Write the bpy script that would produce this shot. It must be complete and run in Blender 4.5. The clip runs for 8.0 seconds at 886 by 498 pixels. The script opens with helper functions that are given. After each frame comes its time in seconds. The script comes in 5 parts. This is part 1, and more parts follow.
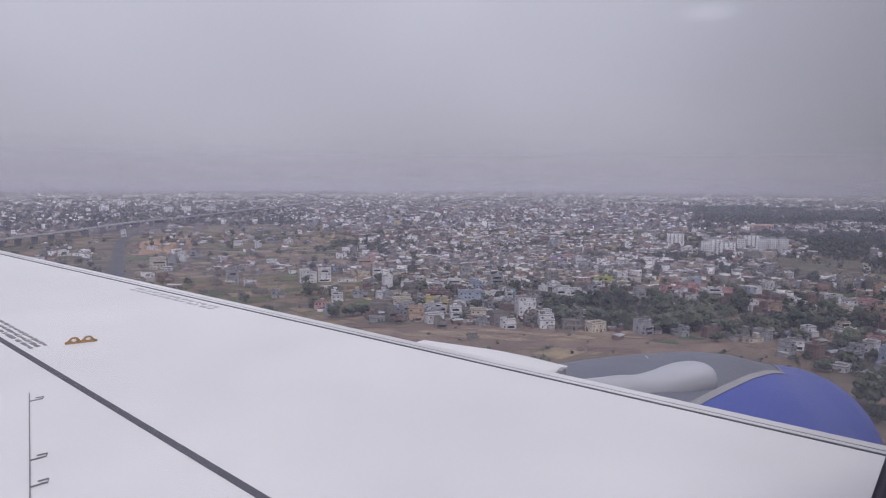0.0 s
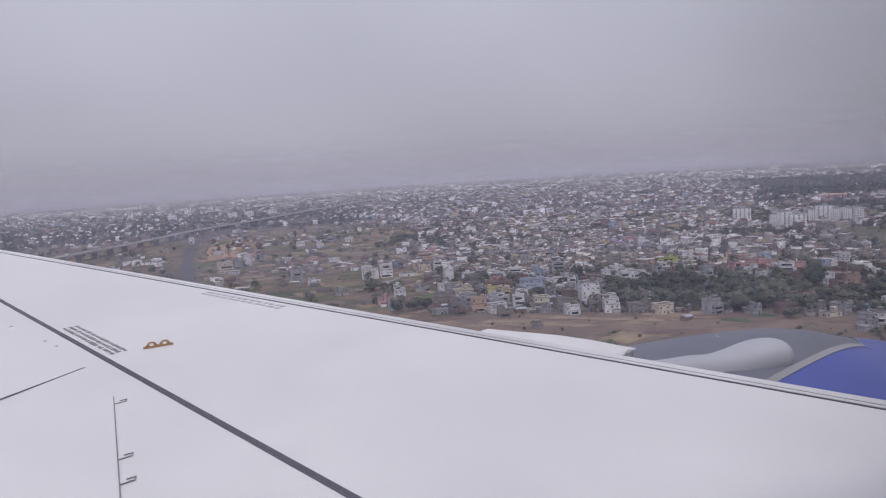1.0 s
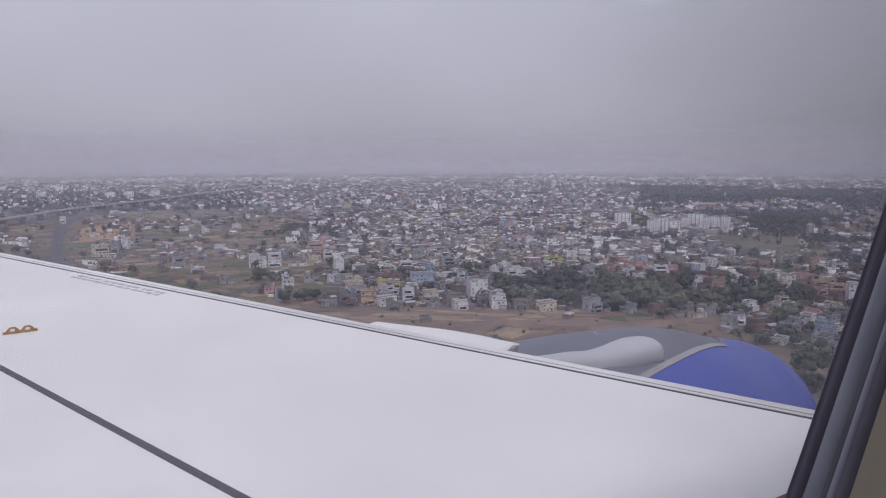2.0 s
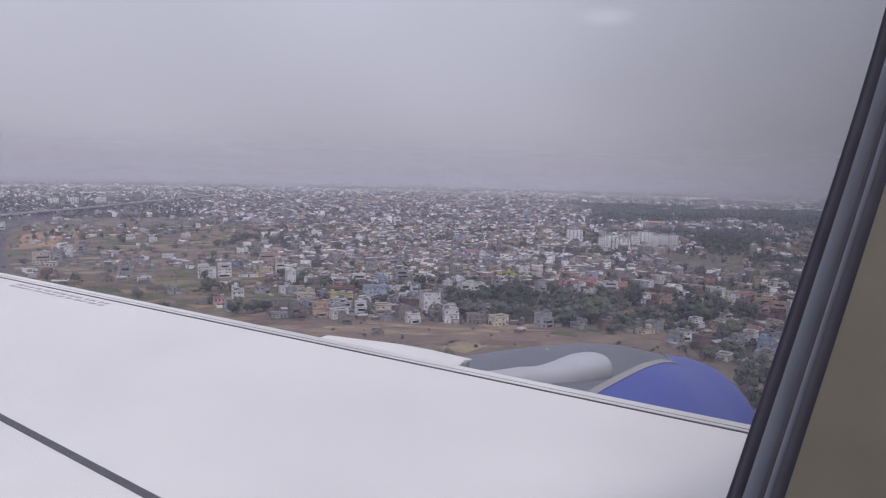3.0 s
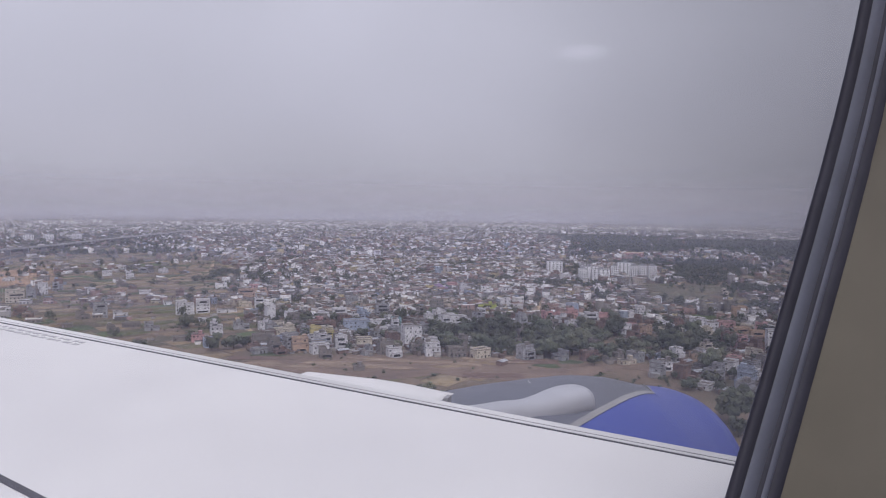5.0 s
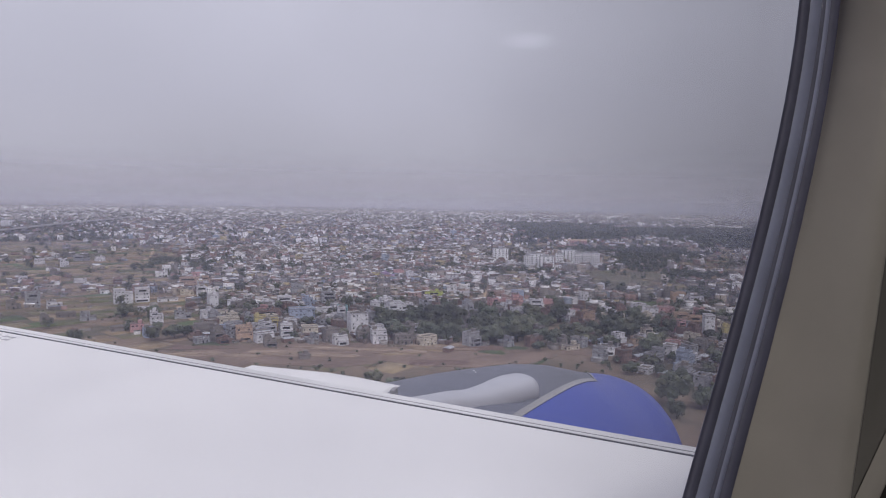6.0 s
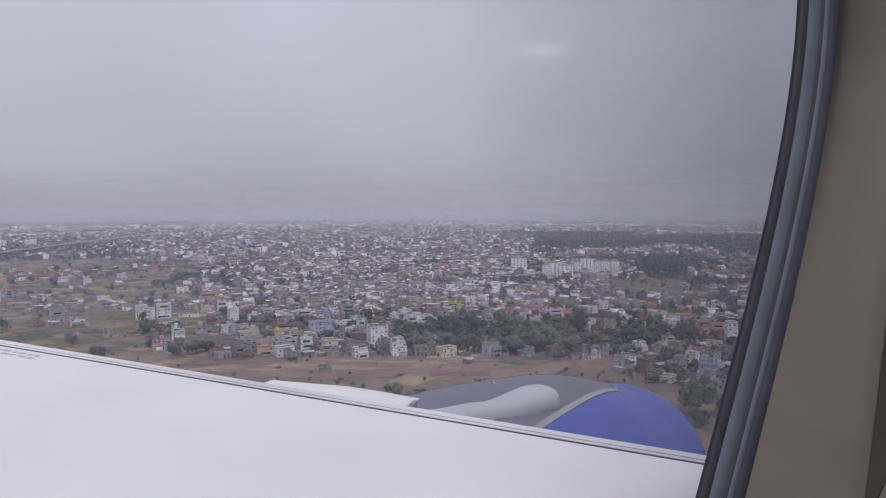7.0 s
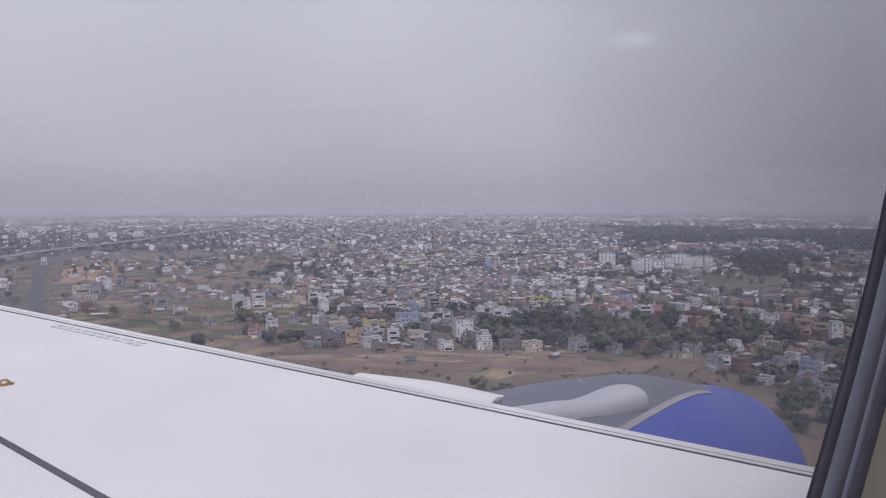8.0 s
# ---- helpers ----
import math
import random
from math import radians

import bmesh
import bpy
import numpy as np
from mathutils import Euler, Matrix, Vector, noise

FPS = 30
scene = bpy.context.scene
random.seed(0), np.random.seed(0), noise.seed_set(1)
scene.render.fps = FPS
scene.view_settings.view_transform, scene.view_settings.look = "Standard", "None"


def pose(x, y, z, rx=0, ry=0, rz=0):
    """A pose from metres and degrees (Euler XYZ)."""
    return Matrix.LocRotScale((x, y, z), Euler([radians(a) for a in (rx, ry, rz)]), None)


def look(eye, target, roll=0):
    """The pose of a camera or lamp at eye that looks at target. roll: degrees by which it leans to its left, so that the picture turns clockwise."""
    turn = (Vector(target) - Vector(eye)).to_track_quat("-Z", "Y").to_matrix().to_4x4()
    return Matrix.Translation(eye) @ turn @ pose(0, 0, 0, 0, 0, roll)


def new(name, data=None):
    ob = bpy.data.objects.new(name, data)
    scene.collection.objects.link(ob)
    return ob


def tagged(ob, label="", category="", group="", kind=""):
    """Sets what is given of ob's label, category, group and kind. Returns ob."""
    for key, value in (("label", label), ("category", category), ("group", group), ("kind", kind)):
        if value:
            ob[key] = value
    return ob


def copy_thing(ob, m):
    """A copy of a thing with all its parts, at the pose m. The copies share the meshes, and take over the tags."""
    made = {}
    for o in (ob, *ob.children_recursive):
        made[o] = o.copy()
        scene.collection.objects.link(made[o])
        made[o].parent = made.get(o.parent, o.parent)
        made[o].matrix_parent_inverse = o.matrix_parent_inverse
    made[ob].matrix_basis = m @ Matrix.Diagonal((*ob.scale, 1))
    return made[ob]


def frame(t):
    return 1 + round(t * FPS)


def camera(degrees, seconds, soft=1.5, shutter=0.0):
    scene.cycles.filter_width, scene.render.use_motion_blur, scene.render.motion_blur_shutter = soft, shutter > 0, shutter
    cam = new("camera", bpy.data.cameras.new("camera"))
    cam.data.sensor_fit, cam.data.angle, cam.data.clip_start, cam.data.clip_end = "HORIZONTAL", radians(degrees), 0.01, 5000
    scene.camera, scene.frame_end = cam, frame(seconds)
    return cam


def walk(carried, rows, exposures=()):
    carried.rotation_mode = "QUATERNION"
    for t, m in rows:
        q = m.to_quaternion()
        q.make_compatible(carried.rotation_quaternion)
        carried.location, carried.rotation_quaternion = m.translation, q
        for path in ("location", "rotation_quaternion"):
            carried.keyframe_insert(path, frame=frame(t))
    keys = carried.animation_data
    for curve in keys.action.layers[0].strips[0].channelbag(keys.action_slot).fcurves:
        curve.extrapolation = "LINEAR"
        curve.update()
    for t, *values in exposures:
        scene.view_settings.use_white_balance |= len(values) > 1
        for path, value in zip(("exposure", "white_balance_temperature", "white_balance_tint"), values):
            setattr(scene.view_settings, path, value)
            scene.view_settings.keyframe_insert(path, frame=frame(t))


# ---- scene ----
cam = camera(63.85, 8.0, soft=1.1)
EYE = 112.0  # height of the eye over the town
# seconds; metres ahead, outboard and up from the seat behind the cabin window; yaw, pitch, roll
ROWS = [
    (0.0, -0.0012, 0.0053, -0.0106, -27.02, -5.96, -0.29),
    (0.5, 0.0040, 0.0027, -0.0155, -24.70, -6.66, 2.53),
    (1.0, 0.0001, 0.0017, -0.0195, -22.63, -6.57, 3.47),
    (1.5, 0.0039, 0.0109, -0.0239, -28.07, -7.11, 2.57),
    (1.7, 0.0018, 0.0091, -0.0231, -29.30, -7.87, 1.33),
    (2.8, -0.0015, 0.0025, -0.0131, -34.62, -6.07, -1.03),
    (3.0, -0.0022, 0.0021, -0.0140, -34.58, -6.26, -1.27),
    (3.5, -0.0017, 0.0023, -0.0114, -36.27, -5.24, -3.30),
    (4.0, -0.0039, 0.0034, -0.0181, -34.26, -8.04, -1.89),
    (4.5, -0.0053, -0.0018, -0.0021, -34.04, -6.04, -1.65),
    (5.0, -0.0028, 0.0008, -0.0065, -36.20, -3.59, -0.77),
    (5.2, -0.0010, 0.0001, -0.0030, -39.37, -3.52, -1.25),
    (6.3, -0.0004, 0.0007, 0.0276, -40.84, -4.70, -1.20),
    (6.5, 0.0026, -0.0028, 0.0191, -43.13, -3.45, -2.86),
    (7.0, 0.0025, -0.0031, 0.0294, -39.11, -3.65, 0.06),
    (7.5, 0.0033, 0.0001, 0.0293, -32.38, -5.23, 1.92),
    (8.0, 0.0048, -0.0039, 0.0470, -32.18, -4.14, 0.12),
]
walk(cam, [(t, pose(x, y, EYE + z, 90 + pitch, roll, yaw)) for t, x, y, z, yaw, pitch, roll in ROWS],
     [(0.0, -0.10), (1.5, -0.15), (3.0, -0.06), (4.5, -0.02), (6.5, -0.05), (8.0, -0.05)])

# ---- light ----
SUN_UP, SUN_ROUND = 58.0, 200.0  # degrees: height of the sun, and its bearing from +y towards +x
world = bpy.data.worlds.new("hazy_sky")
scene.world = world
world.use_nodes = True
wt = world.node_tree
wt.nodes.clear()


def link(tree, a, b):
    tree.links.new(a, b)


def sky():
    n = wt.nodes
    out, back = n.new("ShaderNodeOutputWorld"), n.new("ShaderNodeBackground")
    tex = n.new("ShaderNodeTexSky")
    tex.sky_type, tex.sun_disc = "NISHITA", False
    tex.sun_elevation, tex.sun_rotation = radians(SUN_UP), radians(SUN_ROUND)
    tex.dust_density, tex.air_density = 6.0, 1.5
    dim = n.new("ShaderNodeMix")
    dim.data_type, dim.blend_type = "RGBA", "MULTIPLY"
    dim.inputs["Factor"].default_value = 1.0
    dim.inputs["B"].default_value = (0.09, 0.085, 0.085, 1)
    link(wt, tex.outputs["Color"], dim.inputs["A"])
    co, sep = n.new("ShaderNodeTexCoord"), n.new("ShaderNodeSeparateXYZ")
    link(wt, co.outputs["Generated"], sep.inputs[0])
    ramp = n.new("ShaderNodeValToRGB")  # a closed cloud deck, duller towards the hazy horizon
    e = ramp.color_ramp.elements
    e[0].position, e[0].color = 0.0, (0.50, 0.495, 0.588, 1)
    e[1].position, e[1].color = 0.5, (0.74, 0.735, 0.86, 1)
    for at, c in ((0.05, (0.535, 0.531, 0.636, 1)), (0.12, (0.585, 0.581, 0.705, 1)), (0.22, (0.665, 0.66, 0.79, 1))):
        k = e.new(at)
        k.color = c
    link(wt, sep.outputs["Z"], ramp.inputs[0])
    noi = n.new("ShaderNodeTexNoise")  # soft billows in the deck
    noi.inputs["Scale"].default_value, noi.inputs["Detail"].default_value, noi.inputs["Roughness"].default_value = 2.2, 4, 0.45
    squash = n.new("ShaderNodeMapping")
    squash.inputs["Scale"].default_value = (1, 1, 1.5)
    squash.inputs["Location"].default_value = (0.35, 0.1, 0.2)
    link(wt, co.outputs["Generated"], squash.inputs["Vector"])
    link(wt, squash.outputs[0], noi.inputs["Vector"])
    bil = n.new("ShaderNodeMapRange")
    bil.inputs["From Min"].default_value, bil.inputs["From Max"].default_value = 0.3, 0.7
    bil.inputs["To Min"].default_value, bil.inputs["To Max"].default_value = 0.93, 1.07
    link(wt, noi.outputs["Fac"], bil.inputs["Value"])
    side = n.new("ShaderNodeMapRange")  # sky dimmed ahead in place of the view's darker right side
    side.inputs["From Min"].default_value, side.inputs["From Max"].default_value = 0.60, 0.96
    side.inputs["To Min"].default_value, side.inputs["To Max"].default_value = 1.0, 0.73
    slope = n.new("ShaderNodeMath")
    slope.operation = "MULTIPLY_ADD"
    slope.inputs[1].default_value = 0.65
    link(wt, sep.outputs["Z"], slope.inputs[0])
    link(wt, sep.outputs["X"], slope.inputs[2])
    link(wt, slope.outputs[0], side.inputs["Value"])
    wisp = n.new("ShaderNodeVectorMath")  # one small pale wisp
    wisp.operation = "SUBTRACT"
    wisp.inputs[1].default_value = (0.712, 0.664, 0.205)
    link(wt, co.outputs["Generated"], wisp.inputs[0])
    flat, far = n.new("ShaderNodeVectorMath"), n.new("ShaderNodeVectorMath")
    flat.operation, far.operation = "MULTIPLY", "LENGTH"
    flat.inputs[1].default_value = (1, 1, 3.2)
    link(wt, wisp.outputs[0], flat.inputs[0])
    link(wt, flat.outputs[0], far.inputs[0])
    glow = n.new("ShaderNodeMapRange")
    glow.interpolation_type = "SMOOTHERSTEP"
    glow.inputs["From Min"].default_value, glow.inputs["From Max"].default_value = 0.0, 0.055
    glow.inputs["To Min"].default_value, glow.inputs["To Max"].default_value = 1.2, 1.0
    link(wt, far.outputs["Value"], glow.inputs["Value"])
    both = n.new("ShaderNodeMath")
    both.operation = "MULTIPLY"
    link(wt, glow.outputs[0], both.inputs[0])
    link(wt, bil.outputs[0], both.inputs[1])
    mul = n.new("ShaderNodeMath")
    mul.operation = "MULTIPLY"
    link(wt, both.outputs[0], mul.inputs[0])
    link(wt, side.outputs[0], mul.inputs[1])
    sc = n.new("ShaderNodeVectorMath")
    sc.operation = "SCALE"
    link(wt, ramp.outputs["Color"], sc.inputs[0])
    link(wt, mul.outputs[0], sc.inputs["Scale"])
    mix = n.new("ShaderNodeMix")
    mix.data_type = "RGBA"
    mix.inputs["Factor"].default_value = 0.88
    link(wt, dim.outputs["Result"], mix.inputs["A"])
    link(wt, sc.outputs[0], mix.inputs["B"])
    link(wt, mix.outputs["Result"], back.inputs["Color"])
    back.inputs["Strength"].default_value = 0.97
    link(wt, back.outputs[0], out.inputs[0])


sky()
sun_data = bpy.data.lights.new("sun", "SUN")
sun_data.energy, sun_data.angle, sun_data.color = 1.6, radians(8), (1.0, 0.97, 0.97)
sun = new("sun", sun_data)
a, b = radians(SUN_UP), radians(SUN_ROUND)
sun.matrix_world = look((0, 0, 0), (-math.sin(b) * math.cos(a), -math.cos(b) * math.cos(a), -math.sin(a)))

# ---- materials ----


def mat(name, base, rough=0.8, metal=0.0, spots=0.25, grain=8.0, second=None, second_scale=0.4, bump=0.0, bump_scale=40.0, island=0.0, objrand=0.0, coat=0.0):
    """Base colour varied by broad stains and fine grain, and by piece where asked."""
    m = bpy.data.materials.new(name)
    m.use_nodes = True
    t = m.node_tree
    p = t.nodes["Principled BSDF"]
    p.inputs["Roughness"].default_value, p.inputs["Metallic"].default_value = rough, metal
    p.inputs["Coat Weight"].default_value = coat
    geo = t.nodes.new("ShaderNodeNewGeometry")
    n1, n2 = t.nodes.new("ShaderNodeTexNoise"), t.nodes.new("ShaderNodeTexNoise")
    n1.inputs["Scale"].default_value, n1.inputs["Detail"].default_value = second_scale, 4
    n2.inputs["Scale"].default_value, n2.inputs["Detail"].default_value = grain, 5
    for n in (n1, n2):
        link(t, geo.outputs["Position"], n.inputs["Vector"])
    mix = t.nodes.new("ShaderNodeMix")
    mix.data_type = "RGBA"
    dark = second or tuple(c * 0.72 for c in base)
    mix.inputs["A"].default_value, mix.inputs["B"].default_value = (*base, 1), (*dark, 1)
    r = t.nodes.new("ShaderNodeMapRange")
    r.inputs["From Min"].default_value, r.inputs["From Max"].default_value = 0.4, 0.66
    link(t, n1.outputs["Fac"], r.inputs["Value"])
    link(t, r.outputs[0], mix.inputs["Factor"])
    v = t.nodes.new("ShaderNodeMapRange")
    v.inputs["From Min"].default_value, v.inputs["From Max"].default_value = 0.25, 0.75
    v.inputs["To Min"].default_value, v.inputs["To Max"].default_value = 1 - spots, 1 + spots * 0.5
    link(t, n2.outputs["Fac"], v.inputs["Value"])
    val = v.outputs[0]
    for amount, node, sock in ((island, "ShaderNodeNewGeometry", "Random Per Island"), (objrand, "ShaderNodeObjectInfo", "Random")):
        if amount:
            rn, k, mm = t.nodes.new(node), t.nodes.new("ShaderNodeMapRange"), t.nodes.new("ShaderNodeMath")
            k.inputs["To Min"].default_value, k.inputs["To Max"].default_value = 1 - amount, 1 + amount
            mm.operation = "MULTIPLY"
            link(t, rn.outputs[sock], k.inputs["Value"])
            link(t, k.outputs[0], mm.inputs[0])
            link(t, val, mm.inputs[1])
            val = mm.outputs[0]
    sc = t.nodes.new("ShaderNodeVectorMath")
    sc.operation = "SCALE"
    link(t, mix.outputs["Result"], sc.inputs[0])
    link(t, val, sc.inputs["Scale"])
    link(t, sc.outputs[0], p.inputs["Base Color"])
    if bump:
        bn, bt = t.nodes.new("ShaderNodeBump"), t.nodes.new("ShaderNodeTexNoise")
        bt.inputs["Scale"].default_value = bump_scale
        link(t, geo.outputs["Position"], bt.inputs["Vector"])
        bn.inputs["Strength"].default_value = bump
        link(t, bt.outputs["Fac"], bn.inputs["Height"])
        link(t, bn.outputs[0], p.inputs["Normal"])
    return m


def mat_islands(name, stops, rough=0.85, grain=0.6):
    """Painted or bare walls: every house its own colour, with grime."""
    m = mat(name, (1, 1, 1), rough, spots=0.22, grain=grain, second=(0.78, 0.76, 0.73), second_scale=0.12)
    t = m.node_tree
    p = t.nodes["Principled BSDF"]
    old = p.inputs["Base Color"].links[0].from_socket
    geo, ramp = t.nodes.new("ShaderNodeNewGeometry"), t.nodes.new("ShaderNodeValToRGB")
    ramp.color_ramp.interpolation = "CONSTANT"
    e = ramp.color_ramp.elements
    e[0].position, e[0].color = 0, (*stops[0][1], 1)
    e[1].position, e[1].color = stops[1][0], (*stops[1][1], 1)
    for at, c in stops[2:]:
        e.new(at).color = (*c, 1)
    link(t, geo.outputs["Random Per Island"], ramp.inputs[0])
    mul = t.nodes.new("ShaderNodeVectorMath")
    mul.operation = "MULTIPLY"
    link(t, old, mul.inputs[0])
    link(t, ramp.outputs["Color"], mul.inputs[1])
    link(t, mul.outputs[0], p.inputs["Base Color"])
    return m


WHITE = mat("wing_paint", (0.715, 0.712, 0.728), 0.42, spots=0.05, grain=2.2, second=(0.67, 0.667, 0.688), second_scale=0.7)
SLAT = mat("slat_paint", (0.78, 0.78, 0.80), 0.42, spots=0.05, grain=4)
SEAM = mat("rubber_seam", (0.10, 0.097, 0.12), 0.7, spots=0.2, grain=12)
HAIR = mat("fine_seam", (0.22, 0.21, 0.24), 0.7, spots=0.2, grain=12)
INK = mat("stencil_ink", (0.30, 0.295, 0.315), 0.7, spots=0.3, grain=30)
RED_INK = mat("dull_red_marking", (0.22, 0.055, 0.075), 0.6, spots=0.2, grain=20)
PALE_INK = mat("worn_stencil_ink", (0.46, 0.46, 0.49), 0.7, spots=0.3, grain=30)
YELLOW = mat("yellow_bracket_paint", (0.38, 0.20, 0.05), 0.5, spots=0.3, grain=40)
BLUE = mat("blue_cowl_paint", (0.070, 0.095, 0.375), 0.35, spots=0.06, grain=3, second=(0.066, 0.092, 0.36), second_scale=0.8)
COWL_GREY = mat("dark_grey_cowl", (0.135, 0.143, 0.188), 0.5, spots=0.12, grain=3, second=(0.145, 0.150, 0.185), second_scale=0.9)
PYLON_GREY = mat("light_grey_fairing", (0.45, 0.46, 0.52), 0.45, spots=0.06, grain=4)
TRIM_GREY = mat("cowl_edge_trim", (0.33, 0.33, 0.35), 0.5, spots=0.1, grain=6)
PANEL = mat("cabin_panel_beige", (0.55, 0.505, 0.46), 0.75, spots=0.07, grain=60, second_scale=6, bump=0.03, bump_scale=600)
SEAL_DARK = mat("window_seal_black", (0.155, 0.155, 0.24), 0.6, spots=0.25, grain=80)
# side panel with the shade beyond the reveal's crest put into its colour
SHADED_PANEL = mat("shaded_panel", (0.225, 0.208, 0.195), 0.85, spots=0.12, grain=30, second=(0.10, 0.094, 0.088), second_scale=9)
GAP_BLACK = mat("gap_black", (0.045, 0.042, 0.04), 0.95, spots=0.3, grain=300, bump=0.15, bump_scale=900)
SEAL_GREY = mat("window_seal_grey", (0.40, 0.425, 0.62), 0.5, spots=0.2, grain=60)
DIM = mat("dark_cabin_closer", (0.10, 0.10, 0.12), 0.9, spots=0.2, grain=40)
SKIN = mat("fuselage_paint", (0.7, 0.7, 0.72), 0.45, spots=0.05)

PALE_CONCRETE = mat("pale_concrete", (0.40, 0.39, 0.38), 0.9, spots=0.25, grain=0.3, second=(0.38, 0.37, 0.355), second_scale=0.05)
ROOF = mat("flat_roof_screed", (0.17, 0.145, 0.132), 0.92, spots=0.35, grain=0.7, second=(0.10, 0.094, 0.092), second_scale=0.18, island=0.25, objrand=0.2)
GLASS_DARK = mat("dark_window_opening", (0.035, 0.036, 0.042), 0.3, spots=0.3, grain=1)
TANK = mat("black_plastic_tank", (0.02, 0.02, 0.022), 0.5, spots=0.2)
TIN = mat("tin_sheet", (0.42, 0.43, 0.46), 0.55, 0.3, spots=0.3, grain=1.2, island=0.3, objrand=0.3)
PAINTS = {
    "white": (0.69, 0.68, 0.71), "cream": (0.62, 0.56, 0.47), "pale grey": (0.36, 0.36, 0.38), "pink": (0.55, 0.33, 0.33),
    "bare brick": (0.22, 0.145, 0.125), "yellow": (0.55, 0.47, 0.22), "pale blue": (0.38, 0.43, 0.54), "lime green": (0.46, 0.52, 0.15),
    "lilac": (0.42, 0.30, 0.48), "bare cement": (0.25, 0.225, 0.21), "turquoise": (0.25, 0.41, 0.44), "orange": (0.50, 0.36, 0.27),
}
WALL = {k: mat("wall_" + k.replace(" ", "_"), c, 0.88, spots=0.25, grain=0.9, second=tuple(x * 0.78 for x in c), second_scale=0.25) for k, c in PAINTS.items()}
BRIGHT_WALL = mat("wall_fresh_white", (0.82, 0.815, 0.83), 0.85, spots=0.15, grain=0.9, second=(0.72, 0.715, 0.73), second_scale=0.2)
FAR_WALL = mat_islands("town_walls", [(0, (0.78, 0.77, 0.78)), (0.11, (0.48, 0.47, 0.48)), (0.22, (0.22, 0.205, 0.20)), (0.44, (0.38, 0.33, 0.29)), (0.53, (0.20, 0.135, 0.12)),
                                      (0.66, (0.32, 0.215, 0.20)), (0.74, (0.16, 0.148, 0.145)), (0.88, (0.26, 0.30, 0.37)), (0.91, (0.40, 0.34, 0.21)), (0.94, (0.78, 0.78, 0.80))])
FAR_ROOF = mat_islands("town_roofs", [(0, (0.185, 0.145, 0.128)), (0.3, (0.118, 0.104, 0.10)), (0.6, (0.23, 0.22, 0.22)), (0.7, (0.15, 0.10, 0.09)), (0.84, (0.42, 0.42, 0.44)), (0.89, (0.08, 0.078, 0.08))])
FAR_PALE = mat_islands("far_quarter_walls", [(0, (0.80, 0.79, 0.79)), (0.30, (0.44, 0.43, 0.43)), (0.42, (0.27, 0.25, 0.24)), (0.72, (0.50, 0.45, 0.40)), (0.80, (0.18, 0.16, 0.155))])
HUTS = mat_islands("hut_walls", [(0, (0.20, 0.145, 0.125)), (0.3, (0.24, 0.22, 0.21)), (0.55, (0.34, 0.32, 0.31)), (0.7, (0.14, 0.11, 0.10)), (0.93, (0.60, 0.58, 0.57))])
LEAF = mat("leaf_green", (0.078, 0.093, 0.064), 0.8, spots=0.4, grain=0.5, second=(0.112, 0.113, 0.072), second_scale=0.05, island=0.5, objrand=0.45)
BARK = mat("bark_brown", (0.10, 0.075, 0.055), 0.95, spots=0.4, grain=6)
ASPHALT = mat("asphalt", (0.075, 0.072, 0.078), 0.9, spots=0.3, grain=0.6, second=(0.10, 0.097, 0.10), second_scale=0.05)
TRACK = mat("dirt_track", (0.40, 0.30, 0.20), 0.95, spots=0.3, grain=0.5, second=(0.32, 0.23, 0.16), second_scale=0.08)
RED_SOIL = mat("reddish_bare_soil", (0.20, 0.145, 0.115), 0.95, spots=0.4, grain=0.25, second=(0.145, 0.105, 0.085), second_scale=0.045, island=0.15)
PLOTS = mat_islands("field_plots", [(0, (0.22, 0.165, 0.12)), (0.22, (0.28, 0.215, 0.145)), (0.42, (0.165, 0.15, 0.095)), (0.58, (0.24, 0.205, 0.125)), (0.74, (0.125, 0.13, 0.07)), (0.85, (0.32, 0.255, 0.17)), (0.92, (0.085, 0.11, 0.058))], 0.95, 0.2)
CROP = mat("green_crop", (0.075, 0.115, 0.045), 0.95, spots=0.35, grain=0.4, second=(0.11, 0.13, 0.06), second_scale=0.05)
PLOUGHED = mat("ploughed_dark_soil", (0.135, 0.088, 0.076), 0.95, spots=0.4, grain=0.4, second=(0.17, 0.115, 0.092), second_scale=0.08)
PALE_SOIL = mat("pale_dry_soil", (0.29, 0.22, 0.165), 0.95, spots=0.35, grain=0.3, second=(0.22, 0.165, 0.125), second_scale=0.06, island=0.15)
ORANGE_SOIL = mat("orange_soil", (0.34, 0.225, 0.15), 0.95, spots=0.35, grain=0.2, second=(0.33, 0.225, 0.15), second_scale=0.05, island=0.2)
SCRUB = mat("dry_scrub_meadow", (0.122, 0.116, 0.076), 0.95, spots=0.4, grain=0.25, second=(0.17, 0.138, 0.095), second_scale=0.05, island=0.22)


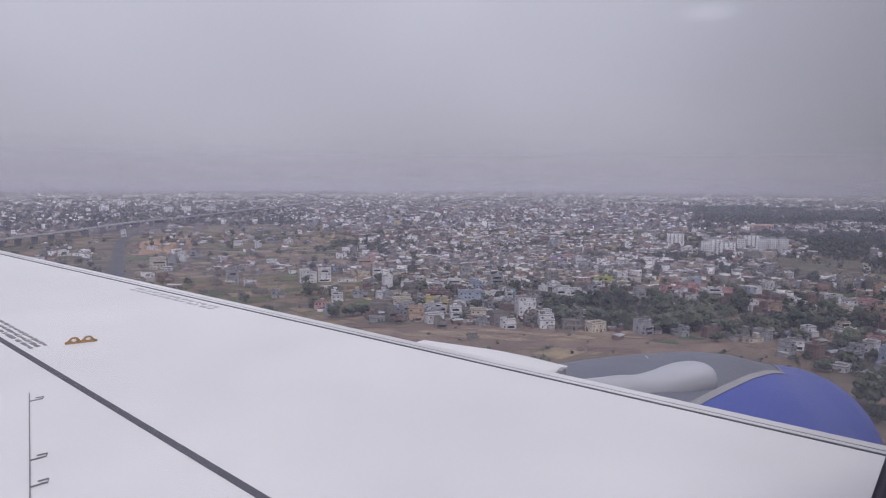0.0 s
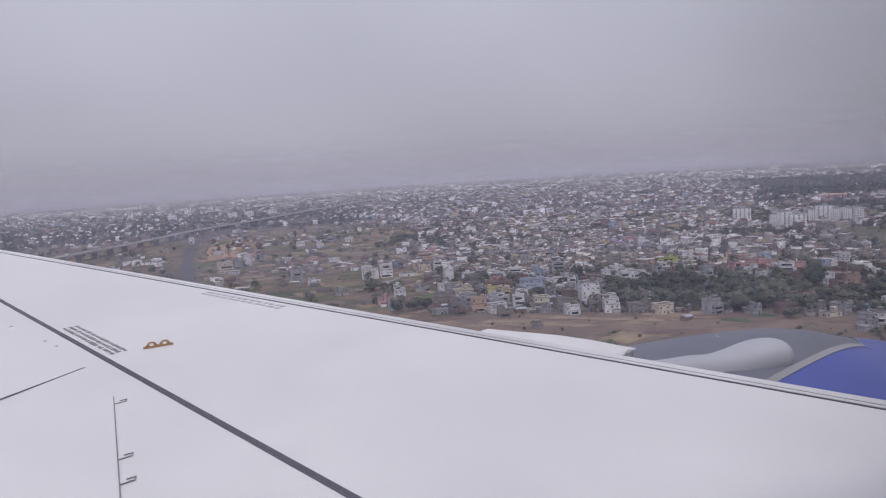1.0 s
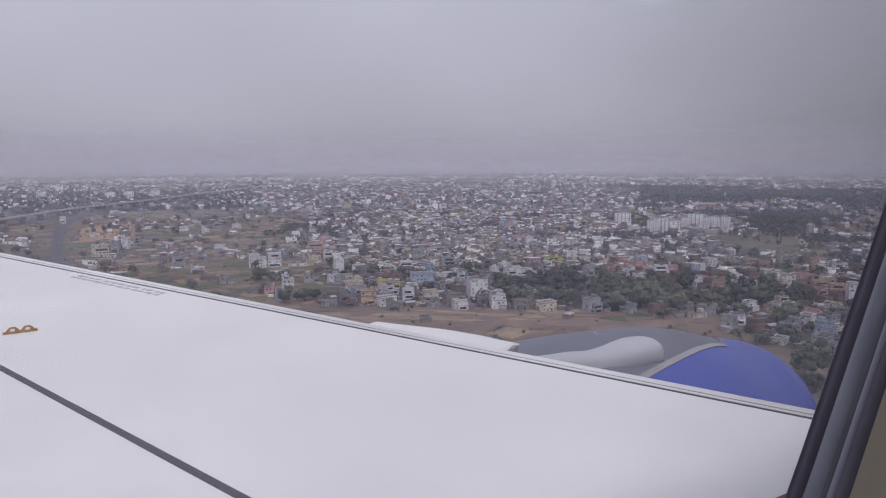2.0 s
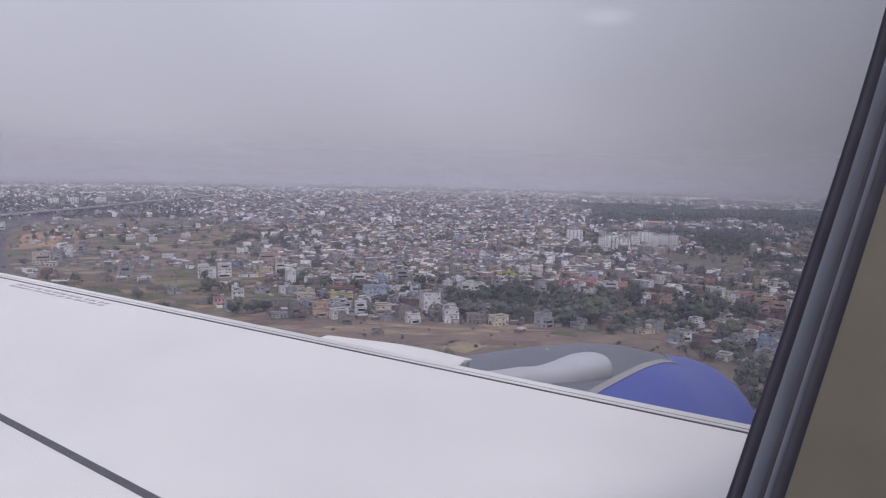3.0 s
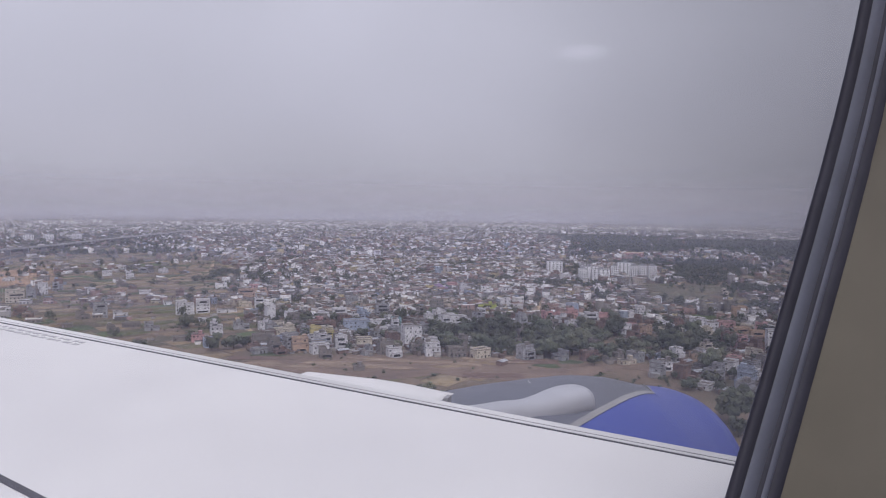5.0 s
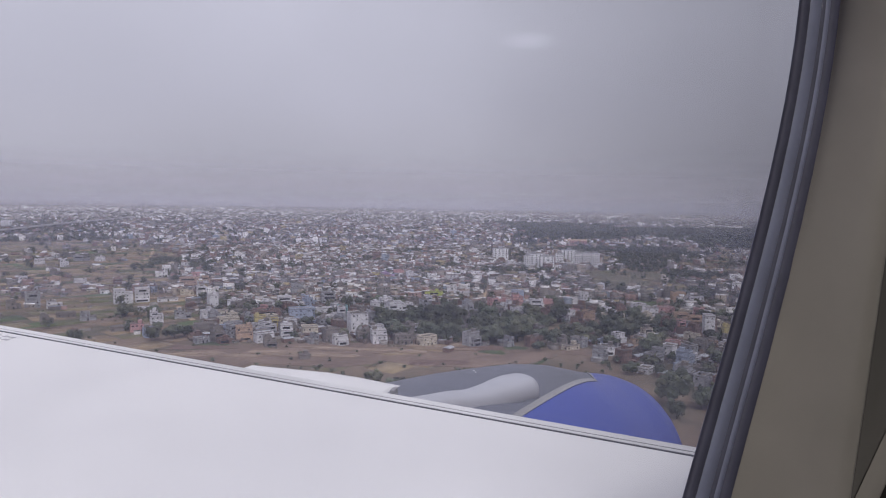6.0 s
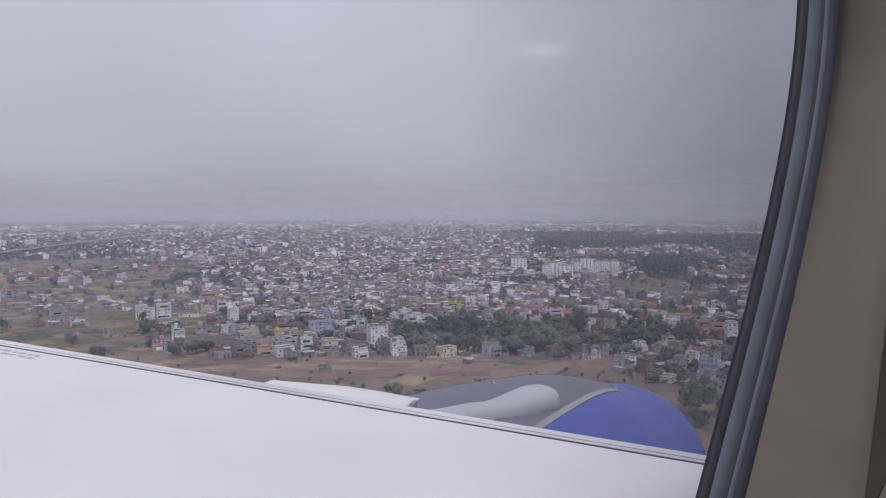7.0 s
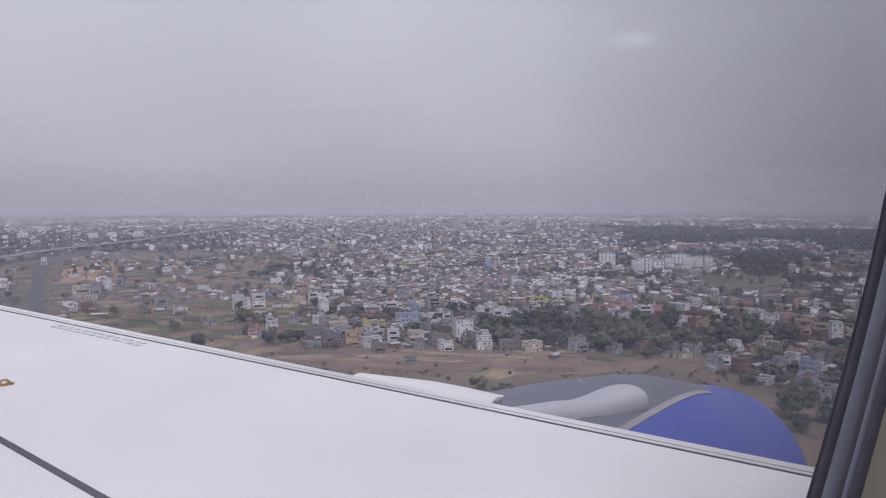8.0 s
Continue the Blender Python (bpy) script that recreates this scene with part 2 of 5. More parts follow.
def ground_material():
    m = mat("dry_town_ground", (0.195, 0.145, 0.110), 0.96, spots=0.4, grain=0.30, second=(0.105, 0.094, 0.066), second_scale=0.022)
    t = m.node_tree
    p = t.nodes["Principled BSDF"]
    old = p.inputs["Base Color"].links[0].from_socket
    geo, vor = t.nodes.new("ShaderNodeNewGeometry"), t.nodes.new("ShaderNodeTexVoronoi")
    vor.inputs["Scale"].default_value = 0.022
    link(t, geo.outputs["Position"], vor.inputs["Vector"])
    k = t.nodes.new("ShaderNodeMapRange")
    k.inputs["To Min"].default_value, k.inputs["To Max"].default_value = 0.7, 1.2
    sp = t.nodes.new("ShaderNodeSeparateColor")
    link(t, vor.outputs["Color"], sp.inputs[0])
    link(t, sp.outputs[0], k.inputs["Value"])
    sc = t.nodes.new("ShaderNodeVectorMath")
    sc.operation = "SCALE"
    link(t, old, sc.inputs[0])
    link(t, k.outputs[0], sc.inputs["Scale"])
    link(t, sc.outputs[0], p.inputs["Base Color"])
    return m


GROUND = ground_material()


def veil_material(name, amount, tint, fade=None, edge_dim=None):
    """Sheet in place of hazy air, or acrylic: lets most light straight through and scatters a little of the daylight.
    """
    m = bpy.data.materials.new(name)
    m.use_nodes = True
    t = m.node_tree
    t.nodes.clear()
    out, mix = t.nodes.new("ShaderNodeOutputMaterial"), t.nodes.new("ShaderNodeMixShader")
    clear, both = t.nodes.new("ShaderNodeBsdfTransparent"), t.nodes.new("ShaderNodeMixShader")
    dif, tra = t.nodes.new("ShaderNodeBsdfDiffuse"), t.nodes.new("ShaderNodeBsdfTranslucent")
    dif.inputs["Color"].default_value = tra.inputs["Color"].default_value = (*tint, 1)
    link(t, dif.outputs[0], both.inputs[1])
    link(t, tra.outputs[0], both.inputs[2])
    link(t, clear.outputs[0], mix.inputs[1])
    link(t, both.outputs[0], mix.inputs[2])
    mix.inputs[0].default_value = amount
    if edge_dim:  # shade put into the pane's colour, deeper towards its forward edge
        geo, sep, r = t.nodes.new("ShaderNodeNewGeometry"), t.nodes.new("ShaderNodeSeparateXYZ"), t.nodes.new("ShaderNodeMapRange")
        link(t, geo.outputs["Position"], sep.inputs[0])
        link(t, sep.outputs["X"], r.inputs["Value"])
        r.inputs["From Min"].default_value, r.inputs["From Max"].default_value = edge_dim[0], edge_dim[1]
        r.inputs["To Min"].default_value, r.inputs["To Max"].default_value = 1.0, edge_dim[2]
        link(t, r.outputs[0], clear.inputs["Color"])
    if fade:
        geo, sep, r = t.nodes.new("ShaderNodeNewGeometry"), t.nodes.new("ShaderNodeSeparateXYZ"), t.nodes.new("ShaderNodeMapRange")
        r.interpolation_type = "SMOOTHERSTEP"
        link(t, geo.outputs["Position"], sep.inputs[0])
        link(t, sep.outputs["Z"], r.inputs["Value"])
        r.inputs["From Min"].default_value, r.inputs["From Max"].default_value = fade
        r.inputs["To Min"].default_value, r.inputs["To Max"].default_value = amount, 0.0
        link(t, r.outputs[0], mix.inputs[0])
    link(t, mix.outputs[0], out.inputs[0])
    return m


# ---- mesh helpers ----


def link_mesh(name, me, material, parent=None, label=""):
    for m in (material if isinstance(material, (list, tuple)) else [material]):
        me.materials.append(m)
    ob = new(name, me)
    if parent:
        ob.parent = parent
    return tagged(ob, label)


def part(name, bm, material, parent=None, label="", smooth=False):
    me = bpy.data.meshes.new(name)
    bmesh.ops.recalc_face_normals(bm, faces=bm.faces)
    bm.to_mesh(me)
    bm.free()
    if smooth:
        me.shade_smooth()
    return link_mesh(name, me, material, parent, label)


def box(bm, x0, x1, y0, y1, z0, z1, index=0, m=None):
    v = [Vector((x, y, z)) for z in (z0, z1) for x, y in ((x0, y0), (x1, y0), (x1, y1), (x0, y1))]
    v = [bm.verts.new(m @ p if m else p) for p in v]
    for f in ((0, 3, 2, 1), (4, 5, 6, 7), (0, 1, 5, 4), (1, 2, 6, 5), (2, 3, 7, 6), (3, 0, 4, 7)):
        bm.faces.new([v[i] for i in f]).material_index = index
    return v


def grid(bm, rows, close=False, index=0):
    """A skin over rows of points."""
    made = [[bm.verts.new(p) for p in r] for r in rows]
    for r0, r1 in zip(made, made[1:]):
        n = len(r0)
        for i in range(n if close else n - 1):
            bm.faces.new((r0[i], r0[(i + 1) % n], r1[(i + 1) % n], r1[i])).material_index = index
    return made


def quads_mesh(name, verts, quads, index=None):
    me = bpy.data.meshes.new(name)
    verts, quads = np.asarray(verts, np.float32), np.asarray(quads, np.int32)
    me.vertices.add(len(verts))
    me.vertices.foreach_set("co", verts.ravel())
    me.loops.add(quads.size)
    me.loops.foreach_set("vertex_index", quads.ravel())
    me.polygons.add(len(quads))
    me.polygons.foreach_set("loop_start", np.arange(0, quads.size, 4, dtype=np.int32))
    if index is not None:
        me.polygons.foreach_set("material_index", np.asarray(index, np.int32))
    me.update(calc_edges=True)
    return me


# ---- the aircraft ----
LE_X, SWEEP, ROOT_Z, RISE = 3.985, 0.51, EYE - 1.25, 0.037  # leading edge at the root, its sweep, the skin's height and its rise outboard
SLAT_W = 0.10  # the flat part of the slat in front of the gap


def skin_z(y):
    return ROOT_Z + RISE * y


def on_wing(x, y, up=0.0):
    return Vector((x, y, skin_z(y) + up))


def strip(bm, p, q, width, up=0.004, thick=0.006, steps=1):
    """A narrow raised strip on the wing's skin from p to q."""
    p, q = Vector(p), Vector(q)
    n = Vector((-(q - p).y, (q - p).x)).normalized() * width / 2
    a, b, c, d = p + n, q + n, q - n, p - n
    lo = [bm.verts.new(on_wing(v.x, v.y, up - thick)) for v in (a, b, c, d)]
    hi = [bm.verts.new(on_wing(v.x, v.y, up)) for v in (a, b, c, d)]
    bm.faces.new(hi)
    for i in range(4):
        bm.faces.new((lo[i], lo[(i + 1) % 4], hi[(i + 1) % 4], hi[i]))


def chord(y):
    return max(1.5, 6.6 - 0.42 * y)


def build_wing():
    wing = tagged(new("aircraft_wing"), "white painted airliner wing with dark seams and stencils", "wing")
    spans = [0.06 + 15.14 * (i / 44) for i in range(45)]
    # upper skin behind the slat gap, closed below
    rows = []
    for y in spans:
        le, c, z = LE_X - SWEEP * y, chord(y), skin_z(y)
        top = [(le - SLAT_W - 0.01 - c * s, y, z - 0.10 * max(0, s - 0.45) ** 1.5 * c * 0.4) for s in (0, 0.05, 0.15, 0.3, 0.45, 0.6, 0.75, 0.9, 1.0)]
        low = [(le - SLAT_W - 0.01 - c * s, y, z - 0.42 * c / 6 - 0.1 * math.sin(s * 3.1) * 0.6 + 0.36 * s ** 1.5 * c / 6) for s in (1.0, 0.7, 0.4, 0.15, 0)]
        rows.append(top + low)
    bm = bmesh.new()
    made = grid(bm, rows, close=True)
    bm.faces.new(made[0])
    bm.faces.new(made[-1])
    part("wing_skin", bm, WHITE, wing)
    # the slat: a rounded nose in front of the gap
    bm = bmesh.new()
    rows = []
    for y in spans:
        le, z = LE_X - SWEEP * y, skin_z(y)
        r = [(le - SLAT_W + 0.012, y, z - 0.2), (le - SLAT_W + 0.012, y, z + 0.001), (le + 0.035, y, z)]
        for k in range(1, 9):
            a = k / 8 * math.pi * 0.75
            r.append((le + 0.035 + 0.085 * math.sin(a), y, z - 0.15 + 0.15 * math.cos(a)))
        rows.append(r)
    made = grid(bm, rows, close=True)
    bm.faces.new(made[0])
    bm.faces.new(made[-1])
    part("leading_edge_slat", bm, SLAT, wing, "pale grey leading edge slat")
    bm = bmesh.new()
    strip(bm, (LE_X - SLAT_W - SWEEP * 0.3, 0.3), (LE_X - SLAT_W - SWEEP * 15.1, 15.1), 0.014, 0.004)
    part("slat_gap", bm, SEAM, wing, "dark gap behind the slat")
    bm = bmesh.new()
    strip(bm, (LE_X - 0.045 - SWEEP * 0.3, 0.3), (LE_X - 0.045 - SWEEP * 15.1, 15.1), 0.0028, 0.004)
    part("slat_joint", bm, PALE_INK, wing)
    bm = bmesh.new()
    strip(bm, (1.06, 1.05), (-1.46, 7.8), 0.034, 0.004)
    part("spoiler_seal", bm, SEAM, wing, "broad dark rubber seal strip")
    bm = bmesh.new()
    strip(bm, (-1.75, 3.30), (-0.445, 4.67), 0.008, 0.003)
    part("panel_joint", bm, HAIR, wing)
    bm = bmesh.new()
    strip(bm, (-0.265, 4.0), (-0.16, 2.0), 0.0045, 0.003)
    part("hinge_line", bm, INK, wing, "thin dark hinge line")
    for y in (3.87, 3.13, 2.88, 2.24):
        bm = bmesh.new()
        x = -0.262 + (4.0 - y) * 0.0525
        strip(bm, (x, y), (x + 0.052, y + 0.02), 0.0022, 0.005)
        strip(bm, (x + 0.02, y + 0.04), (x + 0.056, y + 0.048), 0.0016, 0.005)
        strip(bm, (x + 0.052, y + 0.012), (x + 0.056, y + 0.052), 0.0018, 0.005)
        part("hinge_tab", bm, INK, wing)
    # writing too small to read: bars of its size
    rnd = random.Random(3)
    along, across = Vector((0.37, -0.98)).normalized(), Vector((0.98, 0.37)).normalized()
    start = Vector((-0.675, 5.86))
    for row in range(3):
        at = 0.0
        while at < 1.02:
            n = rnd.uniform(0.012, 0.034)
            p = start + across * (0.01 + 0.042 * row) + along * (at + rnd.uniform(-0.01, 0.01))
            bm = bmesh.new()
            strip(bm, p, p + along * n, rnd.uniform(0.014, 0.032), 0.003, 0.004)
            part("stencil_bar", bm, INK, wing)
            at += n + rnd.uniform(0.010, 0.026)
    along = Vector((0.5, -1)).normalized()
    across = Vector((-1, -0.5)).normalized()
    start = Vector((0.413, 6.64))
    for row in range(2):
        at = 0.0
        while at < 1.15:
            n = rnd.uniform(0.025, 0.08)
            p = start + across * (0.0 + 0.06 * row) + along * at
            bm = bmesh.new()
            strip(bm, p, p + along * n, 0.03, 0.003, 0.004)
            part("stencil_bar", bm, PALE_INK, wing)
            at += n + rnd.uniform(0.02, 0.05)
    # red walkway border near the root, a small dark vent and three specks
    bm = bmesh.new()
    strip(bm, (1.5, 1.335), (3.2, 1.365), 0.13, 0.004)
    part("walkway_border", bm, RED_INK, wing, "dull red walkway border")
    bm = bmesh.new()
    strip(bm, (-0.92, 3.56), (-0.78, 3.60), 0.09, 0.005)
    part("vent", bm, SEAM, wing, "small dark vent")
    for x, y in ((-1.06, 6.17), (-0.76, 5.52), (-0.67, 5.32)):
        bm = bmesh.new()
        strip(bm, (x, y), (x + 0.02, y + 0.006), 0.016, 0.004)
        part("speck", bm, PALE_INK, wing)
    return wing


def build_bracket():
    """The yellow two-eyed lug on the wing's skin."""
    root = tagged(new("rope_bracket"), "yellow two-eyed metal lug on the white wing", "bracket")
    c = on_wing(-0.03, 4.94)
    bm = bmesh.new()
    # a low plate with two humps, each with a round eye
    steps = 28
    outline = []
    for i in range(steps + 1):
        s = -0.092 + 0.184 * i / steps
        h = 0.008 + 0.026 * math.exp(-((abs(s) - 0.040) / 0.030) ** 4)
        outline.append((s, h))
    d = Vector((0.995, 0.10, 0))
    front = [c + d * s + Vector((0, -0.012, h)) for s, h in outline]
    back = [p + Vector((0, 0.024, 0)) for p in front]
    base_f = [c + d * s + Vector((0, -0.03, 0)) for s, h in outline]
    base_b = [c + d * s + Vector((0, 0.03, 0)) for s, h in outline]
    grid(bm, [base_f, front, back, base_b])
    part("lug_plate", bm, YELLOW, root)
    for s in (-0.040, 0.040):
        bm = bmesh.new()
        o = c + d * s + Vector((0, -0.024, 0.020))
        rim = [o + d * (0.014 * math.cos(k * math.tau / 14)) + Vector((0, 0, 0.008 * math.sin(k * math.tau / 14))) for k in range(14)]
        vs = [bm.verts.new(p) for p in rim]
        vb = [bm.verts.new(p + Vector((0, 0.02, 0))) for p in rim]
        bm.faces.new(vs)
        for i in range(14):
            bm.faces.new((vs[i], vs[(i + 1) % 14], vb[(i + 1) % 14], vb[i]))
        part("eye", bm, WHITE, root, "pale eye of the lug")


NAC_Y, NAC_Z = 4.45, EYE - 2.76
SEAM_X = 5.53  # seam between the fan cowl and the cowls behind it
LIP_X, LIP_R = 6.47, 0.70  # front rim of the intake
TRIM = 16.5  # degrees inboard of the top at which the blue side cowl begins


def nac_r(x):
    """Radius of the engine's cowl along its length."""
    pts = ((1.6, 1.10), (2.4, 1.19), (3.4, 1.217), (4.0, 1.216), (4.5, 1.197), (4.93, 1.170), (5.25, 1.120), (5.56, 1.030), (5.86, 0.948), (6.17, 0.885), (6.37, 0.810), (LIP_X, LIP_R))
    for (x0, r0), (x1, r1) in zip(pts, pts[1:]):
        if x <= x1:
            s = min(1, max(0, (x - x0) / (x1 - x0)))
            return r0 + (r1 - r0) * s
    return pts[-1][1]


def nac_point(x, ang, up=0.0):
    """ang: degrees from the top, inboard positive."""
    r = nac_r(x) + up
    return Vector((x, NAC_Y - r * math.sin(radians(ang)), NAC_Z + r * math.cos(radians(ang))))


def shell(bm, x0, x1, a0, a1, up=0.0, thick=0.03, nx=14, na=24, slant=0.0):
    """A curved plate of the cowl; slant turns its edges by so many degrees a metre behind the seam."""
    def at(i, k, out):
        x = x0 + (x1 - x0) * i / nx
        ang = a0 + (a1 - a0) * k / na + slant * (SEAM_X - x)
        lean = 0.0165 * min(40, max(0, TRIM - ang)) * max(0.0, min((x - 4.3) / (SEAM_X - 4.3), (LIP_X - x) / (LIP_X - SEAM_X)))  # the seam leans forward over the top
        return nac_point(x + lean, ang, out)
    rows = [[at(i, k, up) for k in range(na + 1)] for i in range(nx + 1)]
    low = [[at(i, k, up - thick) for k in range(na + 1)] for i in range(nx + 1)]
    grid(bm, rows)
    grid(bm, low)
    for i in (0, nx):
        grid(bm, [rows[i], low[i]])
    for k in (0, na):
        grid(bm, [[r[k] for r in rows], [r[k] for r in low]])


def build_engine():
    eng = tagged(new("jet_engine"), "blue and dark grey jet engine nacelle under the wing", "engine")
    bm = bmesh.new()
    shell(bm, SEAM_X, LIP_X, -180, 180, 0.006, 0.04, 24, 72)
    fan = part("fan_cowl", bm, BLUE, eng, "glossy blue fan cowl", True)
    bm = bmesh.new()  # rounded lip of the intake
    rows = []
    for k in range(9):
        a = math.pi * k / 8
        rows.append([Vector((LIP_X + 0.05 * math.sin(a), NAC_Y + (LIP_R - 0.06 + 0.066 * math.cos(a)) * math.sin(j * math.tau / 60), NAC_Z + (LIP_R - 0.06 + 0.066 * math.cos(a)) * math.cos(j * math.tau / 60))) for j in range(60)])
    grid(bm, rows, close=True)
    part("intake_lip", bm, BLUE, fan, "", True)
    bm = bmesh.new()
    shell(bm, 3.2, SEAM_X, TRIM, 180, 0.006, 0.04, 20, 36, 11.0)
    part("side_cowl", bm, BLUE, eng, "blue side cowl", True)
    bm = bmesh.new()
    shell(bm, 1.7, SEAM_X, -180, TRIM, 0.0, 0.04, 24, 48, 11.0)
    part("reverser_cowl", bm, COWL_GREY, eng, "dark grey reverser cowl", True)
    bm = bmesh.new()
    shell(bm, 3.2, SEAM_X - 0.02, TRIM - 1.6, TRIM + 1.0, 0.014, 0.02, 20, 2, 11.0)
    shell(bm, SEAM_X - 0.014, SEAM_X + 0.008, -60, TRIM + 1.0, 0.010, 0.02, 2, 30)
    part("cowl_edge", bm, TRIM_GREY, eng, "pale grey edge strip")
    # the pylon's fairing: a tapered, round-nosed body on the cowl
    bm = bmesh.new()
    rows = []
    ridge = ((1.9, 1.47), (3.0, 1.50), (3.55, 1.520), (3.82, 1.543), (3.98, 1.535), (4.12, 1.515), (4.26, 1.502), (4.38, 1.506), (4.52, 1.520))
    for i in range(44):
        x = 1.9 + 2.61 * i / 43
        for (x0, d0), (x1, d1) in zip(ridge, ridge[1:]):
            if x <= x1:
                break
        u = (x - x0) / (x1 - x0)
        top = d0 + (d1 - d0) * (u * u * (3 - 2 * u))
        nose = max(0.0, 1 - max(0.0, (x - 4.40) / 0.112) ** 3.0) ** 0.36
        wide = 0.12 + 0.05 * min(1, max(0, (x - 3.8) / 0.4))
        ry, rz = max(0.002, wide * nose), max(0.002, 0.125 * nose)
        zc = EYE - top - 0.125
        rows.append([Vector((x, 4.08 + ry * math.copysign(abs(math.sin(k * math.tau / 24)) ** 0.8, math.sin(k * math.tau / 24)), zc + rz * math.copysign(abs(math.cos(k * math.tau / 24)) ** 0.8, math.cos(k * math.tau / 24)))) for k in range(24)])
    grid(bm, rows, close=True)
    part("pylon_fairing", bm, PYLON_GREY, eng, "light grey round-nosed pylon fairing", True)
    for k, x in enumerate((4.25, 4.29)):
        bm = bmesh.new()
        o = nac_point(x, -2 - 3 * k, 0.0)
        bmesh.ops.create_uvsphere(bm, u_segments=8, v_segments=6, radius=0.007, matrix=Matrix.Translation(o))
        part("rivet", bm, SLAT, eng, "pale rivet", True)
    # the white hump where the pylon meets the wing
    bm = bmesh.new()
    a, b = Vector((1.88, 4.20, skin_z(4.2) - 0.01)), Vector((2.33, 3.26, skin_z(3.26) + 0.0))
    side = Vector((b.y - a.y, a.x - b.x, 0)).normalized()
    side = -side if side.x < 0 else side
    rows = []
    for i in range(20):
        s = i / 19
        h = 0.027 * math.sin(min(1, s / 0.75) * math.pi / 2) ** 1.2 - 0.02 * max(0, s - 0.75) / 0.25
        w = 0.04 + 0.09 * min(1, s / 0.5)
        o = a.lerp(b, s) + side * 0.135
        rows.append([o + side * (w * math.cos(k / 14 * math.pi)) + Vector((0, 0, h * math.sin(k / 14 * math.pi) - 0.02)) for k in range(15)])
    made = grid(bm, rows)
    bm.faces.new(made[-1])
    hump = part("wing_root_fairing", bm, WHITE, eng, "white fairing over the pylon joint", True)
    bm = bmesh.new()
    m = Matrix.Translation(b + side * 0.16) @ pose(0, 0, 0, 0, 0, -54)
    box(bm, 0.0, 0.026, -0.05, 0.025, -0.06, -0.008, 0, m)
    part("joint_gap", bm, TRIM_GREY, hump, "grey gap at the fairing's end")


# window: an oval opening, leaning a little; rings of seal and a shallow beige reveal round it
WIN_C, WIN_A, WIN_B, WIN_N, WIN_LEAN = (0.0525, 0.0042), 0.1155, 0.1831, 3.45, 26.2


def oval(grow, y, n=96, wide=0.0, lean=WIN_LEAN):
    pts = []
    ca, sa = math.cos(radians(lean)), math.sin(radians(lean))
    for k in range(n):
        t = k * math.tau / n
        u = (WIN_A + grow + wide) * math.copysign(abs(math.cos(t)) ** (2 / WIN_N), math.cos(t))
        w = (WIN_B + grow) * math.copysign(abs(math.sin(t)) ** (2 / WIN_N), math.sin(t))
        pts.append(Vector((WIN_C[0] + u * ca + w * sa, y, EYE + WIN_C[1] - u * sa + w * ca)))
    return pts


def ring(name, profile, material, parent, label=""):
    bm = bmesh.new()
    grid(bm, [oval(g, y) for g, y in profile], close=True)
    return part(name, bm, material, parent, label, True)


